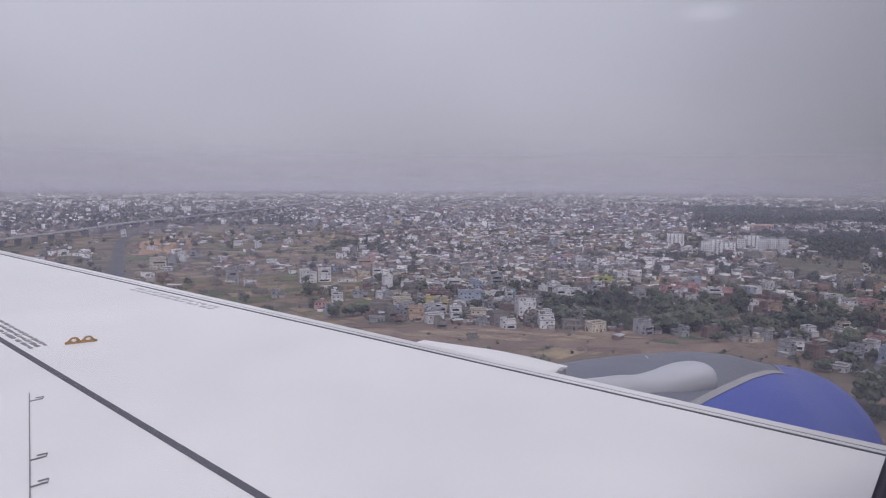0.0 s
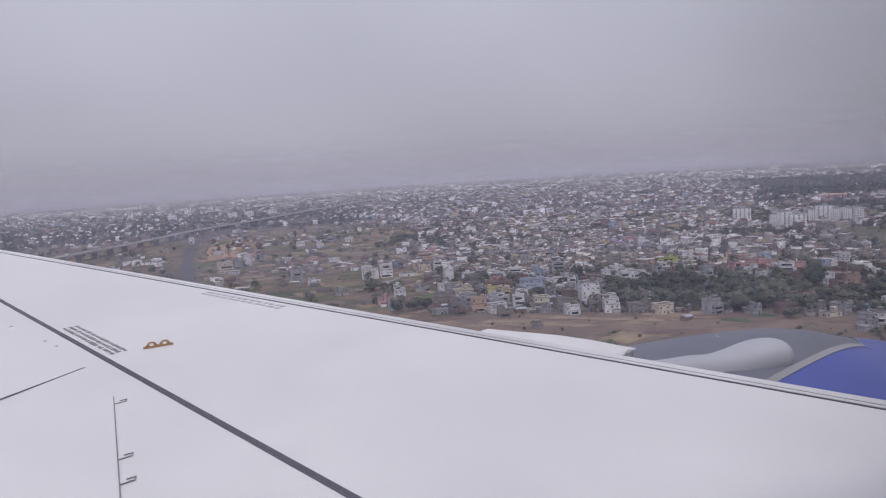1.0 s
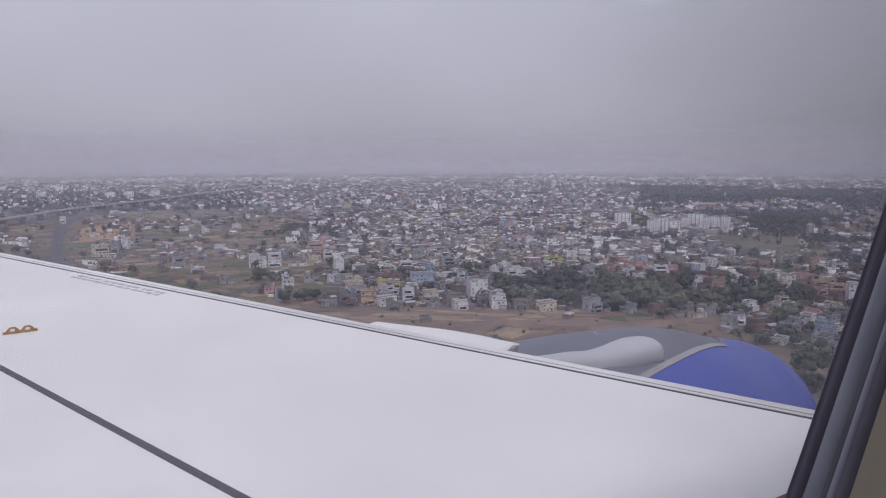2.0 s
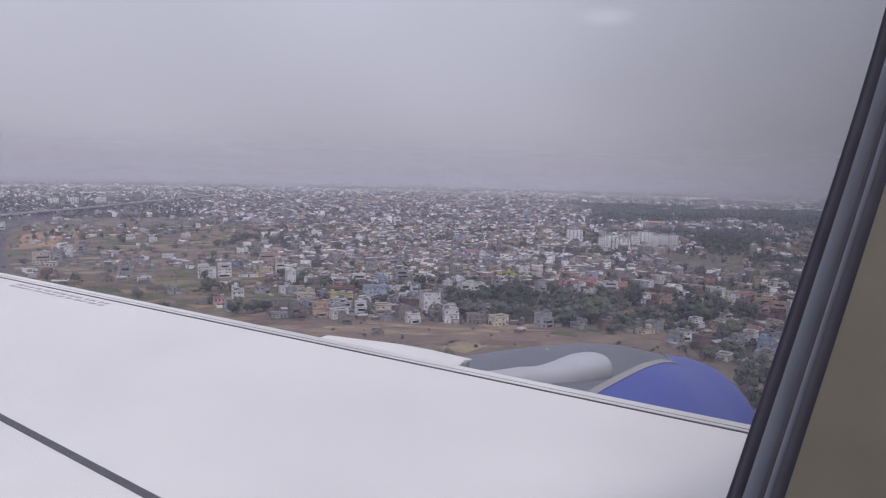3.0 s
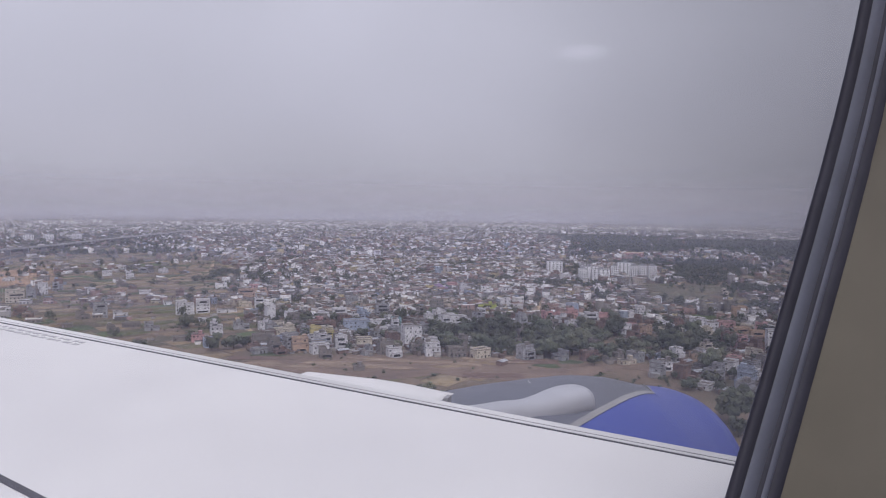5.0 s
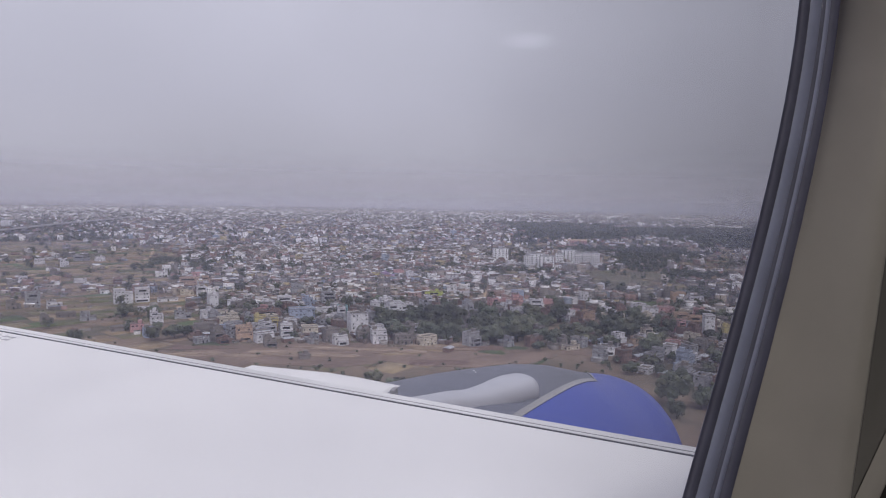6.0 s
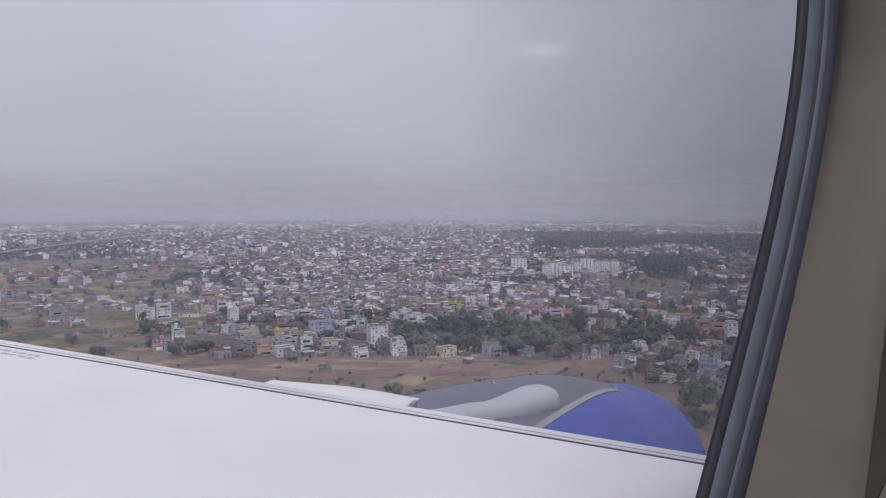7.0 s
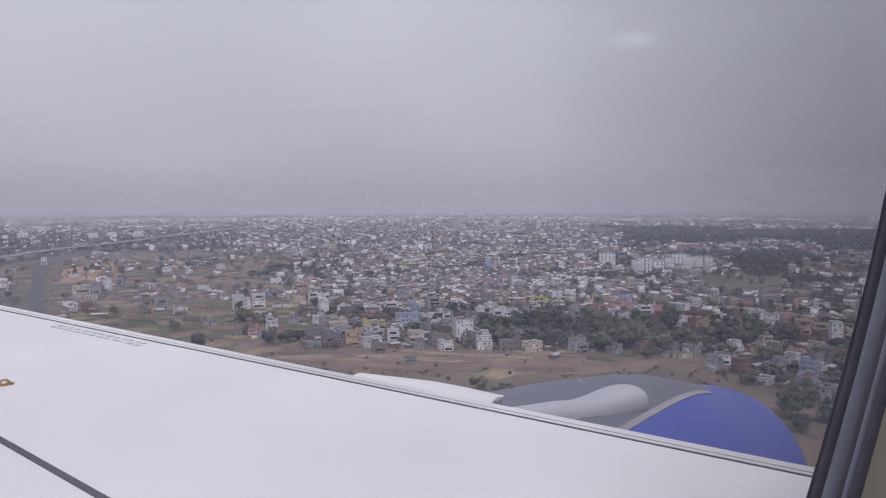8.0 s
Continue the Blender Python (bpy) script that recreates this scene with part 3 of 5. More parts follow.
def build_cabin():
    win = tagged(new("window_1"), "oval airliner cabin window with dark rubber seals", "window", kind="structure")
    ring("outer_seal", [(0.018, 0.0960), (0.0005, 0.0904), (0.0, 0.0900), (0.0048, 0.0893), (0.0050, 0.0908)], SEAL_DARK, win, "dark outer seal")
    ring("retainer", [(0.0046, 0.0903), (0.0050, 0.0892), (0.0098, 0.0885), (0.0102, 0.0903)], SEAL_GREY, win, "grey retainer ring")
    ring("inner_groove", [(0.0097, 0.0899), (0.0100, 0.0884), (0.0116, 0.0882)], SEAL_DARK, win)
    ring("inner_retainer", [(0.0113, 0.0899), (0.0117, 0.0881), (0.0136, 0.0878), (0.0140, 0.0899)], SEAL_GREY, win)
    ring("inner_seal", [(0.0135, 0.0899), (0.0138, 0.0876), (0.0174, 0.0866), (0.018, 0.0890)], SEAL_DARK, win, "dark inner seal")
    bm = bmesh.new()
    vs = [bm.verts.new(p) for p in oval(0.014, 0.0935)]
    bm.faces.new(vs)
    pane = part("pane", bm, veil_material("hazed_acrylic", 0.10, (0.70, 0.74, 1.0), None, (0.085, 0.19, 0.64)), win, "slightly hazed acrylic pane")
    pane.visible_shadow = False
    # side wall panel with its shallow reveal; the hole is the oval
    wall = tagged(new("wall_port"), "beige cabin side wall panel with a window reveal", "wall", kind="structure")
    # the reveal widens from the leaning seal to a more upright crest
    bm = bmesh.new()
    inner, crest = oval(0.0172, 0.0870), oval(0.032, 0.0715, wide=0.0085, lean=12.5)
    rows = [oval(0.0165, 0.0890)]
    for k in range(9):
        u = k / 8
        rows.append([p.lerp(q, u) + Vector((0, 0.0022 * math.sin(math.pi * u), 0)) for p, q in zip(inner, crest)])
    rows.append([p + Vector((p.x - WIN_C[0], 0, p.z - EYE - WIN_C[1])).normalized() * 0.004 + Vector((0, -0.0012, 0)) for p in crest])
    rows.append([p + Vector((p.x - WIN_C[0], 0, p.z - EYE - WIN_C[1])).normalized() * 0.010 + Vector((0, -0.0006, 0)) for p in crest])
    grid(bm, rows, close=True)
    part("reveal", bm, PANEL, wall, "beige window reveal", True)
    bm = bmesh.new()
    hole = [p + Vector((0, -0.0001, 0)) for p in rows[-1]]
    frame_pts = []
    for p in hole:
        d = Vector((p.x - WIN_C[0], 0, p.z - EYE - WIN_C[1]))
        s = 1.1 / max(abs(d.x), abs(d.z))
        frame_pts.append(Vector((WIN_C[0] + d.x * s, 0.0705, EYE + WIN_C[1] + d.z * s)))
    grid(bm, [hole, frame_pts], close=True)
    part("panel", bm, SHADED_PANEL, wall, "side wall panel coloured as if in shade")
    # added strip for a lit crease, and a black slab for the dark gap
    a, b = Vector((0.2205, 0.0705, EYE - 0.0607)), Vector((0.3100, 0.0705, EYE - 0.0005))
    d = (b - a).normalized()
    up = Vector((-d.z, 0, d.x))
    bm = bmesh.new()
    ends = []
    for o in (a - d * 0.012, b + d * 0.12):
        ends.append([o + up * u + Vector((0, -h, 0)) for u, h in ((0.0075, 0.0), (0.005, 0.0018), (0.001, 0.0026), (-0.003, 0.0018), (-0.004, 0.0))])
    grid(bm, ends)
    part("lit_crease_strip", bm, PANEL, wall, "pale beige strip standing in for a lit crease", True)
    seat = tagged(new("seat_back"), "black slab standing in for the dark gap beside the window", "seat")
    bm = bmesh.new()
    low = [o - up * 0.0035 for o in (a - d * 0.010, b + d * 0.12)]
    outline = low + [low[1] + Vector((0.30, 0, -0.05)), low[1] + Vector((0.30, 0, -0.60)), low[0] + Vector((0.05, 0, -0.45))]
    front, back = [bm.verts.new(p + Vector((0, -0.012, 0))) for p in outline], [bm.verts.new(p + Vector((0, -0.001, 0))) for p in outline]
    bm.faces.new(front)
    for i in range(5):
        bm.faces.new((front[i], front[(i + 1) % 5], back[(i + 1) % 5], back[i]))
    bmesh.ops.bevel(bm, geom=[e for e in bm.edges if all(v in front for v in e.verts)], offset=0.003, segments=3, affect="EDGES")
    part("cover", bm, GAP_BLACK, seat)
    bm = bmesh.new()
    grid(bm, [oval(0.075, 0.104), [Vector((p.x, 0.104, p.z)) for p in frame_pts]], close=True)
    part("outer_skin", bm, SKIN, wall, "white fuselage skin")
    # the unseen rest of the cabin round the camera, dark to cut bounced light
    for name, b in (("floor", (-1.1, 1.25, -3.4, 0.1, -1.15, -1.05)), ("ceiling", (-1.1, 1.25, -3.4, 0.1, 1.15, 1.2)), ("wall_aft", (-1.15, -1.03, -3.4, 0.1, -1.05, 1.15)), ("wall_forward", (1.17, 1.25, -3.4, 0.1, -1.05, 1.15))):
        bm = bmesh.new()
        box(bm, *b[:4], EYE + b[4], EYE + b[5])
        tagged(part(name, bm, DIM), "plain dim cabin " + name.split("_")[0] + " closing the place", name.split("_")[0], kind="structure")
    bm = bmesh.new()
    box(bm, -1.1, 1.25, -3.5, -3.4, EYE - 1.05, EYE + 1.15)
    tagged(part("wall_starboard", bm, DIM), "plain dim cabin side wall", "wall", kind="structure")
    # unseen fill lamp, added to brighten the window reveal and side panel
    lamp = tagged(new("ceiling_light"), "unseen housing added for the cabin fill lamp, with a pale diffuser", "lamp")
    bm = bmesh.new()
    box(bm, -0.95, -0.15, -2.75, -2.45, EYE + 1.11, EYE + 1.15)
    part("housing", bm, SKIN, lamp)
    bm = bmesh.new()
    box(bm, -0.92, -0.18, -2.72, -2.48, EYE + 1.10, EYE + 1.112)
    part("diffuser", bm, PANEL, lamp)
    d = bpy.data.lights.new("cabin_fill", "AREA")
    d.shape, d.size, d.size_y, d.energy, d.color = "RECTANGLE", 0.7, 0.2, 36, (1.0, 0.965, 0.93)
    new("cabin_fill", d).matrix_world = look((-0.55, -2.6, EYE + 1.09), (0.30, 0.0, EYE - 0.5))


def build_hull():
    """The fuselage round the window's plate: straight at window height, rounded above and below."""
    hull = tagged(new("wall_fuselage"), "white painted aircraft fuselage", "fuselage", kind="structure")
    for y0, y1, x0, x1 in ((0.06, 0.104, -9.0, -1.02), (0.06, 0.104, 1.17, 8.0), (-3.904, -3.86, -9.0, 8.0)):
        bm = bmesh.new()
        box(bm, x0, x1, y0, y1, EYE - 1.04, EYE + 1.15)
        part("side_plate", bm, SKIN, hull)
    for sign, z in ((1, 1.15), (-1, -1.04)):
        bm = bmesh.new()
        rows = []
        for k in range(25):
            a = radians(7 + 166 * k / 24)
            rows.append([Vector((x, -1.9 + 2.02 * math.cos(a), EYE + z + sign * (1.5 * math.sin(a) - 0.2))) for x in (-9.0, 8.0)])
        grid(bm, rows)
        part("curved_side", bm, SKIN, hull)


build_hull()
build_wing()
build_bracket()
build_engine()
build_cabin()

# ---- the ground and the haze sheets ----
bm = bmesh.new()
vs = [bm.verts.new((x, y, 0)) for x, y in ((-9000, -9000), (9000, -9000), (9000, 9000), (-9000, 9000))]
bm.faces.new(vs)
tagged(part("ground", bm, GROUND), "dry brown ground reaching the hazy horizon", "ground", kind="structure")

# upright see-through sheets round the eye stand in for the air's haze
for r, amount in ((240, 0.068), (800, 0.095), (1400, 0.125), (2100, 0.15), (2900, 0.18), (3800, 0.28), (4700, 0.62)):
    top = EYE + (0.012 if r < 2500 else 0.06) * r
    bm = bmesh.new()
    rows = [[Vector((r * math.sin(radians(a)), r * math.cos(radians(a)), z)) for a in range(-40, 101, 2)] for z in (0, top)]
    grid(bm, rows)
    haze = part("haze_sheet", bm, veil_material("haze_stand_in", amount, (0.66, 0.69, 0.99) if r < 2000 else (0.775, 0.775, 0.862), (EYE - 40, top)), None, "", True)
    tagged(haze, "see-through sheet standing in for lilac-grey haze over the town", "haze", kind="structure")

# ---- the town ----
rnd = random.Random(11)


def in_rect(x, y, cx, cy, w, d, turn):
    """Inside a turned rectangle; works on arrays."""
    c, s = math.cos(radians(turn)), math.sin(radians(turn))
    u, v = (x - cx) * c + (y - cy) * s, -(x - cx) * s + (y - cy) * c
    return (abs(u) < w / 2) & (abs(v) < d / 2)


GREEN = (810, 555, 215, 112, 41)          # meadow beside the apartment blocks
BARE = (243, 412, 300, 78, -38)           # bare field along the near edge of the town
NEAR_RED = (458, 377, 46, 24, 20)         # reddish rubble yard among the trees
SOIL_EDGE = (378, 322, 80, 30, -35)       # reddish soil below the grove
CROPS = ((192, 771, 66, 30, 8), (214, 575, 34, 22, 10), (110, 637, 46, 20, 14), (75, 734, 50, 22, 8), (150, 1130, 90, 40, 6), (290, 1290, 110, 46, 10), (60, 1010, 60, 30, 4), (640, 420, 44, 26, 30))
LOTS = ((182, 640, 54, 22, 10), (506, 545, 52, 26, 24), (560, 450, 40, 24, 26), (420, 470, 30, 20, 20), (625, 560, 44, 30, 30), (700, 660, 60, 34, 35), (520, 1000, 80, 40, 20), (780, 535, 60, 14, 41), (745, 490, 36, 20, 41))  # open lots of bare soil
HIGHWAY = [(-190, 1120), (-108, 1240), (-20, 1375), (101, 1595), (249, 1776), (445, 2062), (758, 2486)]
BRANCH = [(26, 720), (32, 800), (40, 1001), (54, 1230), (74, 1380), (112, 1520), (180, 1660), (270, 1790)]
LANES = [[(520, 1520), (498, 1455), (440, 1330), (405, 1230), (350, 1113), (250, 1040), (170, 1000)], [(262, 730), (251, 689), (235, 638), (228, 590)], [(640, 720), (613, 660), (583, 601), (540, 560), (500, 520)],
         [(420, 350), (452, 400), (478, 440), (520, 470)], [(600, 400), (660, 470), (747, 523), (870, 560)], [(100, 780), (187, 745), (262, 730), (330, 720)], [(60, 1090), (162, 1060), (250, 1040)], [(735, 500), (790, 560), (850, 600), (905, 640)]]
GROVES = ((412, 405, 88, 50, -36), (490, 342, 46, 26, -10), (520, 372, 30, 20, 10), (462, 892, 48, 20, 25), (576, 906, 42, 24, 25), (803, 1013, 60, 28, 30), (300, 392, 12, 7, -30), (690, 790, 46, 22, 40), (640, 400, 26, 18, 30), (740, 430, 50, 22, 40), (350, 740, 30, 14, 20), (690, 960, 70, 18, 28), (520, 830, 30, 14, 24), (610, 760, 34, 16, 30), (900, 900, 60, 24, 36), (430, 1010, 50, 16, 20), (720, 1150, 70, 20, 26))  # middle, half length and width, turn


def in_oval(x, y, cx, cy, a, b, turn):
    c, s = math.cos(radians(turn)), math.sin(radians(turn))
    u, v = (x - cx) * c + (y - cy) * s, -(x - cx) * s + (y - cy) * c
    return np.hypot(u / a, v / b) < 1 + 0.28 * wave(x, y, 9, 1.9)


def near_line(x, y, pts, half):
    hit = np.zeros(np.shape(x), bool)
    for (x0, y0), (x1, y1) in zip(pts, pts[1:]):
        dx, dy = x1 - x0, y1 - y0
        t = np.clip(((x - x0) * dx + (y - y0) * dy) / (dx * dx + dy * dy), 0, 1)
        hit |= np.hypot(x - x0 - t * dx, y - y0 - t * dy) < half
    return hit


def wave(x, y, size, seed):
    """Smooth values between about -1 and 1."""
    return (np.sin(x / size + seed) * np.cos(y / size * 1.3 + 2 * seed) + np.sin((x + y) / size * 0.7 + 3 * seed) + np.cos((x - 1.6 * y) / size * 0.45 + seed)) / 2.2


def gaps(x, y):
    """Open lots and groves between the quarters."""
    return wave(x, y, 33, 5.1) * 0.7 + wave(x, y, 90, 1.1) * 0.5


def woods(x, y):
    """How thickly trees stand."""
    r, az = np.hypot(x, y), np.degrees(np.arctan2(x, y))
    w = np.where((az < 21) & (y < 1600), 0.03, np.where(r > 1300, 0.24, np.where(r > 640, 0.2, 0.13))) + 0.34 * np.clip(wave(x, y, 60, 1.7) - 0.2, 0, 1) * (az > 16)
    w = np.where((az > 47) & (r < 900), w + 0.12, w)
    for f in GROVES:
        w = np.where(in_oval(x, y, *f), 0.66 + 0.3 * (wave(x, y, 11, 3.3) > -0.4), w)
    # the long dark wood behind the apartment blocks, with clearings
    w = np.where((az > 46 + wave(x, y, 160, 0.4) * 2) & (r > 1680 + 110 * wave(x, y, 90, 0.8)) & (r < 2700) & (wave(x, y, 120, 2.9) > -0.75), 0.92, w)
    w = np.where((az > 48) & (r > 1050) & (r < 1680), np.where(wave(x, y, 75, 0.7) > 0.25, 0.7, 0.1), w)
    w = np.where((az < 16) & (r > 1600) & (r < 2500), 0.62, w)
    w = np.where((gaps(x, y) > 0.78) & (az > 18), np.maximum(w, 0.7), w)
    w = np.where((x * 0.62 + y * 0.79 < 485) & (x < 385) & ~in_oval(x, y, *GROVES[0]) & (az > 14), w * 0.2, w)
    for f in CROPS + LOTS + (NEAR_RED, SOIL_EDGE):
        w = np.where(in_rect(x, y, *f), 0.03, w)
    return w


def houses_share(x, y):
    """How thickly houses stand."""
    r, az = np.hypot(x, y), np.degrees(np.arctan2(x, y))
    s = 0.97 + 0.08 * wave(x, y, 120, 0.3)
    edge = 20 + 3 * wave(x, y, 130, 2.2)
    s = np.where((az < edge) & (y < 1600), 0.05 + 0.5 * np.clip(wave(x, y, 48, 4.0) - 0.3, 0, 1), s)
    s = np.where((az < edge - 4) & (y > 950) & (y < 1500), 0.05 + 0.2 * np.clip(wave(x, y, 60, 1.0) - 0.3, 0, 1), s)
    s = np.where((az >= edge) & (az < 25) & (r < 1500) & (r > 640), 0.5, s)
    s = np.where((az > 47) & (r < 1000), 0.62, s)
    s = np.where((az < 16) & (r > 1600) & (r < 2500), 0.55, s)
    s = np.where((az > 46) & (r > 1050) & (r < 1680), np.where(wave(x, y, 50, 2.0) > 0.0, 0.65, 0.12), s)
    s = np.where((gaps(x, y) > 0.72) & (az > 18), s * 0.25, s)
    s = np.where((woods(x, y) > 0.6) & ((az > 16) | (y < 1600)), 0.03, s)
    s = np.where((r < 640) & (x * 0.62 + y * 0.79 < 485) & (x < 385), 0.0, s)  # the town stops along the bare field
    for f, grow in ((GREEN, 6), (BARE, 4), (NEAR_RED, 4), (SOIL_EDGE, 4)):
        s = np.where(in_rect(x, y, f[0], f[1], f[2] + grow, f[3] + grow, f[4]), 0.0, s)
    for f in CROPS + LOTS:
        s = np.where(in_rect(x, y, *f), 0.02, s)
    for line, half in ((HIGHWAY, 34), (BRANCH, 20)):
        s = np.where(near_line(x, y, line, half), 0, s)
    for line in LANES:
        s = np.where(near_line(x, y, line, 7.5), 0, s)
    return s


def candidates(r0, r1, step, seed):
    g = np.random.default_rng(seed)
    xs, ys = np.meshgrid(np.arange(-1400, 5000, step), np.arange(100, 5000, step))
    x, y = xs.ravel() + g.uniform(-0.24, 0.24, xs.size) * step, ys.ravel() + g.uniform(-0.24, 0.24, xs.size) * step
    r, az = np.hypot(x, y), np.degrees(np.arctan2(x, y))
    keep = (r >= r0) & (r < r1) & (az > -14) & (az < 68)
    return x[keep], y[keep], g


def turn_of(x, y):
    """Each quarter lies at its own angle."""
    q = np.floor(x / 170 + 0.3 * np.sin(y / 140)) * 12.9898 + np.floor(y / 150) * 78.233
    return radians(-20) + radians(44) * (np.sin(q) * 43758.5453 % 1.0) + radians(7) * np.sin(x * 1.7 + y * 2.3)


BOX_F = np.array([(4, 5, 6, 7), (0, 1, 5, 4), (1, 2, 6, 5), (2, 3, 7, 6), (3, 0, 4, 7)])


class Boxes:
    """Gathers many turned boxes into one mesh."""

    def __init__(self):
        self.v, self.f, self.m, self.n = [], [], [], 0

    def add(self, x, y, turn, u0, u1, v0, v1, z0, z1, side, top):
        k = len(x)
        U, V = np.stack([u0, u1, u1, u0], 1), np.stack([v0, v0, v1, v1], 1)
        c, s = np.cos(turn)[:, None], np.sin(turn)[:, None]
        X, Y = x[:, None] + U * c - V * s, y[:, None] + U * s + V * c
        lo, hi = np.stack([X, Y, np.repeat(z0[:, None], 4, 1)], 2), np.stack([X, Y, np.repeat(z1[:, None], 4, 1)], 2)
        self.v.append(np.concatenate([lo, hi], 1).reshape(-1, 3))
        self.f.append((BOX_F[None] + (self.n + 8 * np.arange(k))[:, None, None]).reshape(-1, 4))
        self.m.append(np.tile([top, side, side, side, side], k))
        self.n += 8 * k

    def build(self, name, mats, label, category):
        me = quads_mesh(name, np.concatenate(self.v), np.concatenate(self.f), np.concatenate(self.m))
        return tagged(link_mesh(name, me, mats), label, category, kind="stuff")


def far_houses(name, r0, r1, step, seed, wall, label, windows, big=1.0):
    x, y, g = candidates(r0, r1, step, seed)
    keep = g.uniform(size=len(x)) < houses_share(x, y)
    x, y = x[keep], y[keep]
    n = len(x)
    t = turn_of(x, y)
    w, d = g.uniform(6.5, 13.0, n) * big, g.uniform(6, 11.0, n) * big
    floors = g.choice([1, 1, 1, 2, 2, 2, 3], n)
    az = np.degrees(np.arctan2(x, y))
    floors = np.where((az < 18) & (y < 1600), np.minimum(floors, 2), floors)
    tall = g.uniform(size=n) < 0.012
    floors = np.where(tall, g.integers(4, 6, n), floors)
    h = floors * 3.2 + 0.5
    b = Boxes()
    z = np.zeros(n)
    b.add(x, y, t, -w / 2, w / 2, -d / 2, d / 2, z, h, 0, 1)
    # stair heads and lower wings
    k = g.uniform(size=n) < 0.6
    a, e = w[k] * g.uniform(-0.4, 0.05, k.sum()), d[k] * g.uniform(-0.4, 0.0, k.sum())
    b.add(x[k], y[k], t[k], a, a + 3.2, e, e + 3.6, h[k], h[k] + 2.6, 0, 1)
    k = g.uniform(size=n) < 0.45
    o = w[k] / 2
    b.add(x[k], y[k], t[k], o, o + g.uniform(2, 5, k.sum()), -d[k] * 0.45, d[k] * 0.3, z[k], np.minimum(3.4, h[k]), 0, 1)
    # part upper storeys
    k = (g.uniform(size=n) < 0.4) & ~tall
    a, e = g.choice([-0.48, -0.05], k.sum()), g.uniform(0.4, 0.55, k.sum())
    b.add(x[k], y[k], t[k], w[k] * a, w[k] * (a + e), -d[k] * g.uniform(0.1, 0.47, k.sum()), d[k] * 0.46, h[k], h[k] + 3.2, 0, 1)
    if windows:
        # parapets, floor edges, dark openings on the sides that face the flight path
        for u0, u1, v0, v1 in ((-0.5, 0.5, -0.5, -0.47), (-0.5, 0.5, 0.47, 0.5), (-0.5, -0.47, -0.47, 0.47), (0.47, 0.5, -0.47, 0.47)):
            b.add(x, y, t, w * u0, w * u1, d * v0, d * v1, h, h + 0.9, 0, 0)
        top = int(floors.max())
        for fl in range(top):
            k = np.where(floors > fl)[0]
            zz = np.full(len(k), fl * 3.2)
            b.add(x[k], y[k], t[k], -w[k] / 2 - 0.45, w[k] / 2 + 0.1, -d[k] / 2 - 0.45, -d[k] / 2 + 0.2, zz + 3.0, zz + 3.2, 0, 0)
            for c in (-0.33, 0.0, 0.33):
                q = k[g.uniform(size=len(k)) < 0.5]
                zq = np.full(len(q), fl * 3.2)
                b.add(x[q], y[q], t[q], w[q] * c - 0.75, w[q] * c + 0.75, -d[q] / 2 - 0.06, -d[q] / 2, zq + 0.8, zq + 2.4, 2, 2)
                q = k[g.uniform(size=len(k)) < 0.4]
                zq = np.full(len(q), fl * 3.2)
                b.add(x[q], y[q], t[q], -w[q] / 2 - 0.06, -w[q] / 2, d[q] * c - 0.65, d[q] * c + 0.65, zq + 0.9, zq + 2.3, 2, 2)
        k = g.uniform(size=n) < 0.5
        a = w[k] * g.uniform(0.1, 0.35, k.sum())
        b.add(x[k], y[k], t[k], a, a + 1.3, d[k] * 0.1, d[k] * 0.1 + 1.3, h[k], h[k] + 1.5, 3, 3)
    return b.build(name, [wall, FAR_ROOF, GLASS_DARK, TANK], label, "houses")


def leaf_cloud(x, y, z0, rad, high, count, size, g):
    """Crowns of loose leaf clumps: quads strewn in lumps."""
    n = len(x)
    lump = np.clip(g.normal(size=(n, 7, 3)), -1.2, 1.2) * np.array([0.44, 0.44, 0.26])
    pick = g.integers(0, 7, (n, count))
    off = np.take_along_axis(lump, pick[:, :, None].repeat(3, 2), 1) + np.clip(g.normal(size=(n, count, 3)), -1.4, 1.4) * 0.27
    c = np.stack([x, y, z0 + high * 0.5], 1)[:, None, :] + off * np.stack([rad, rad, high * 0.62], 1)[:, None, :]
    out = off + np.array([0, 0, 0.45]) + 0.32 * g.normal(size=c.shape)  # leaves lie along the crown's rounded surface
    out /= np.linalg.norm(out, axis=2, keepdims=True)
    a, b = g.normal(size=c.shape), g.normal(size=c.shape)
    a -= (a * out).sum(2, keepdims=True) * out
    a /= np.linalg.norm(a, axis=2, keepdims=True)
    b -= (b * out).sum(2, keepdims=True) * out
    b -= (a * b).sum(2, keepdims=True) * a
    b /= np.linalg.norm(b, axis=2, keepdims=True)
    s = size * g.uniform(0.6, 1.4, (n, count, 1)) * (rad / rad.mean())[:, None, None]
    v = np.stack([c - a * s - b * s * 0.7, c + a * s - b * s * 0.6, c + a * s * 0.8 + b * s, c - a * s * 0.9 + b * s * 0.8], 2).reshape(-1, 3)
    v[:, 2] = np.maximum(v[:, 2], 0.2)
    return v, np.arange(len(v)).reshape(-1, 4)


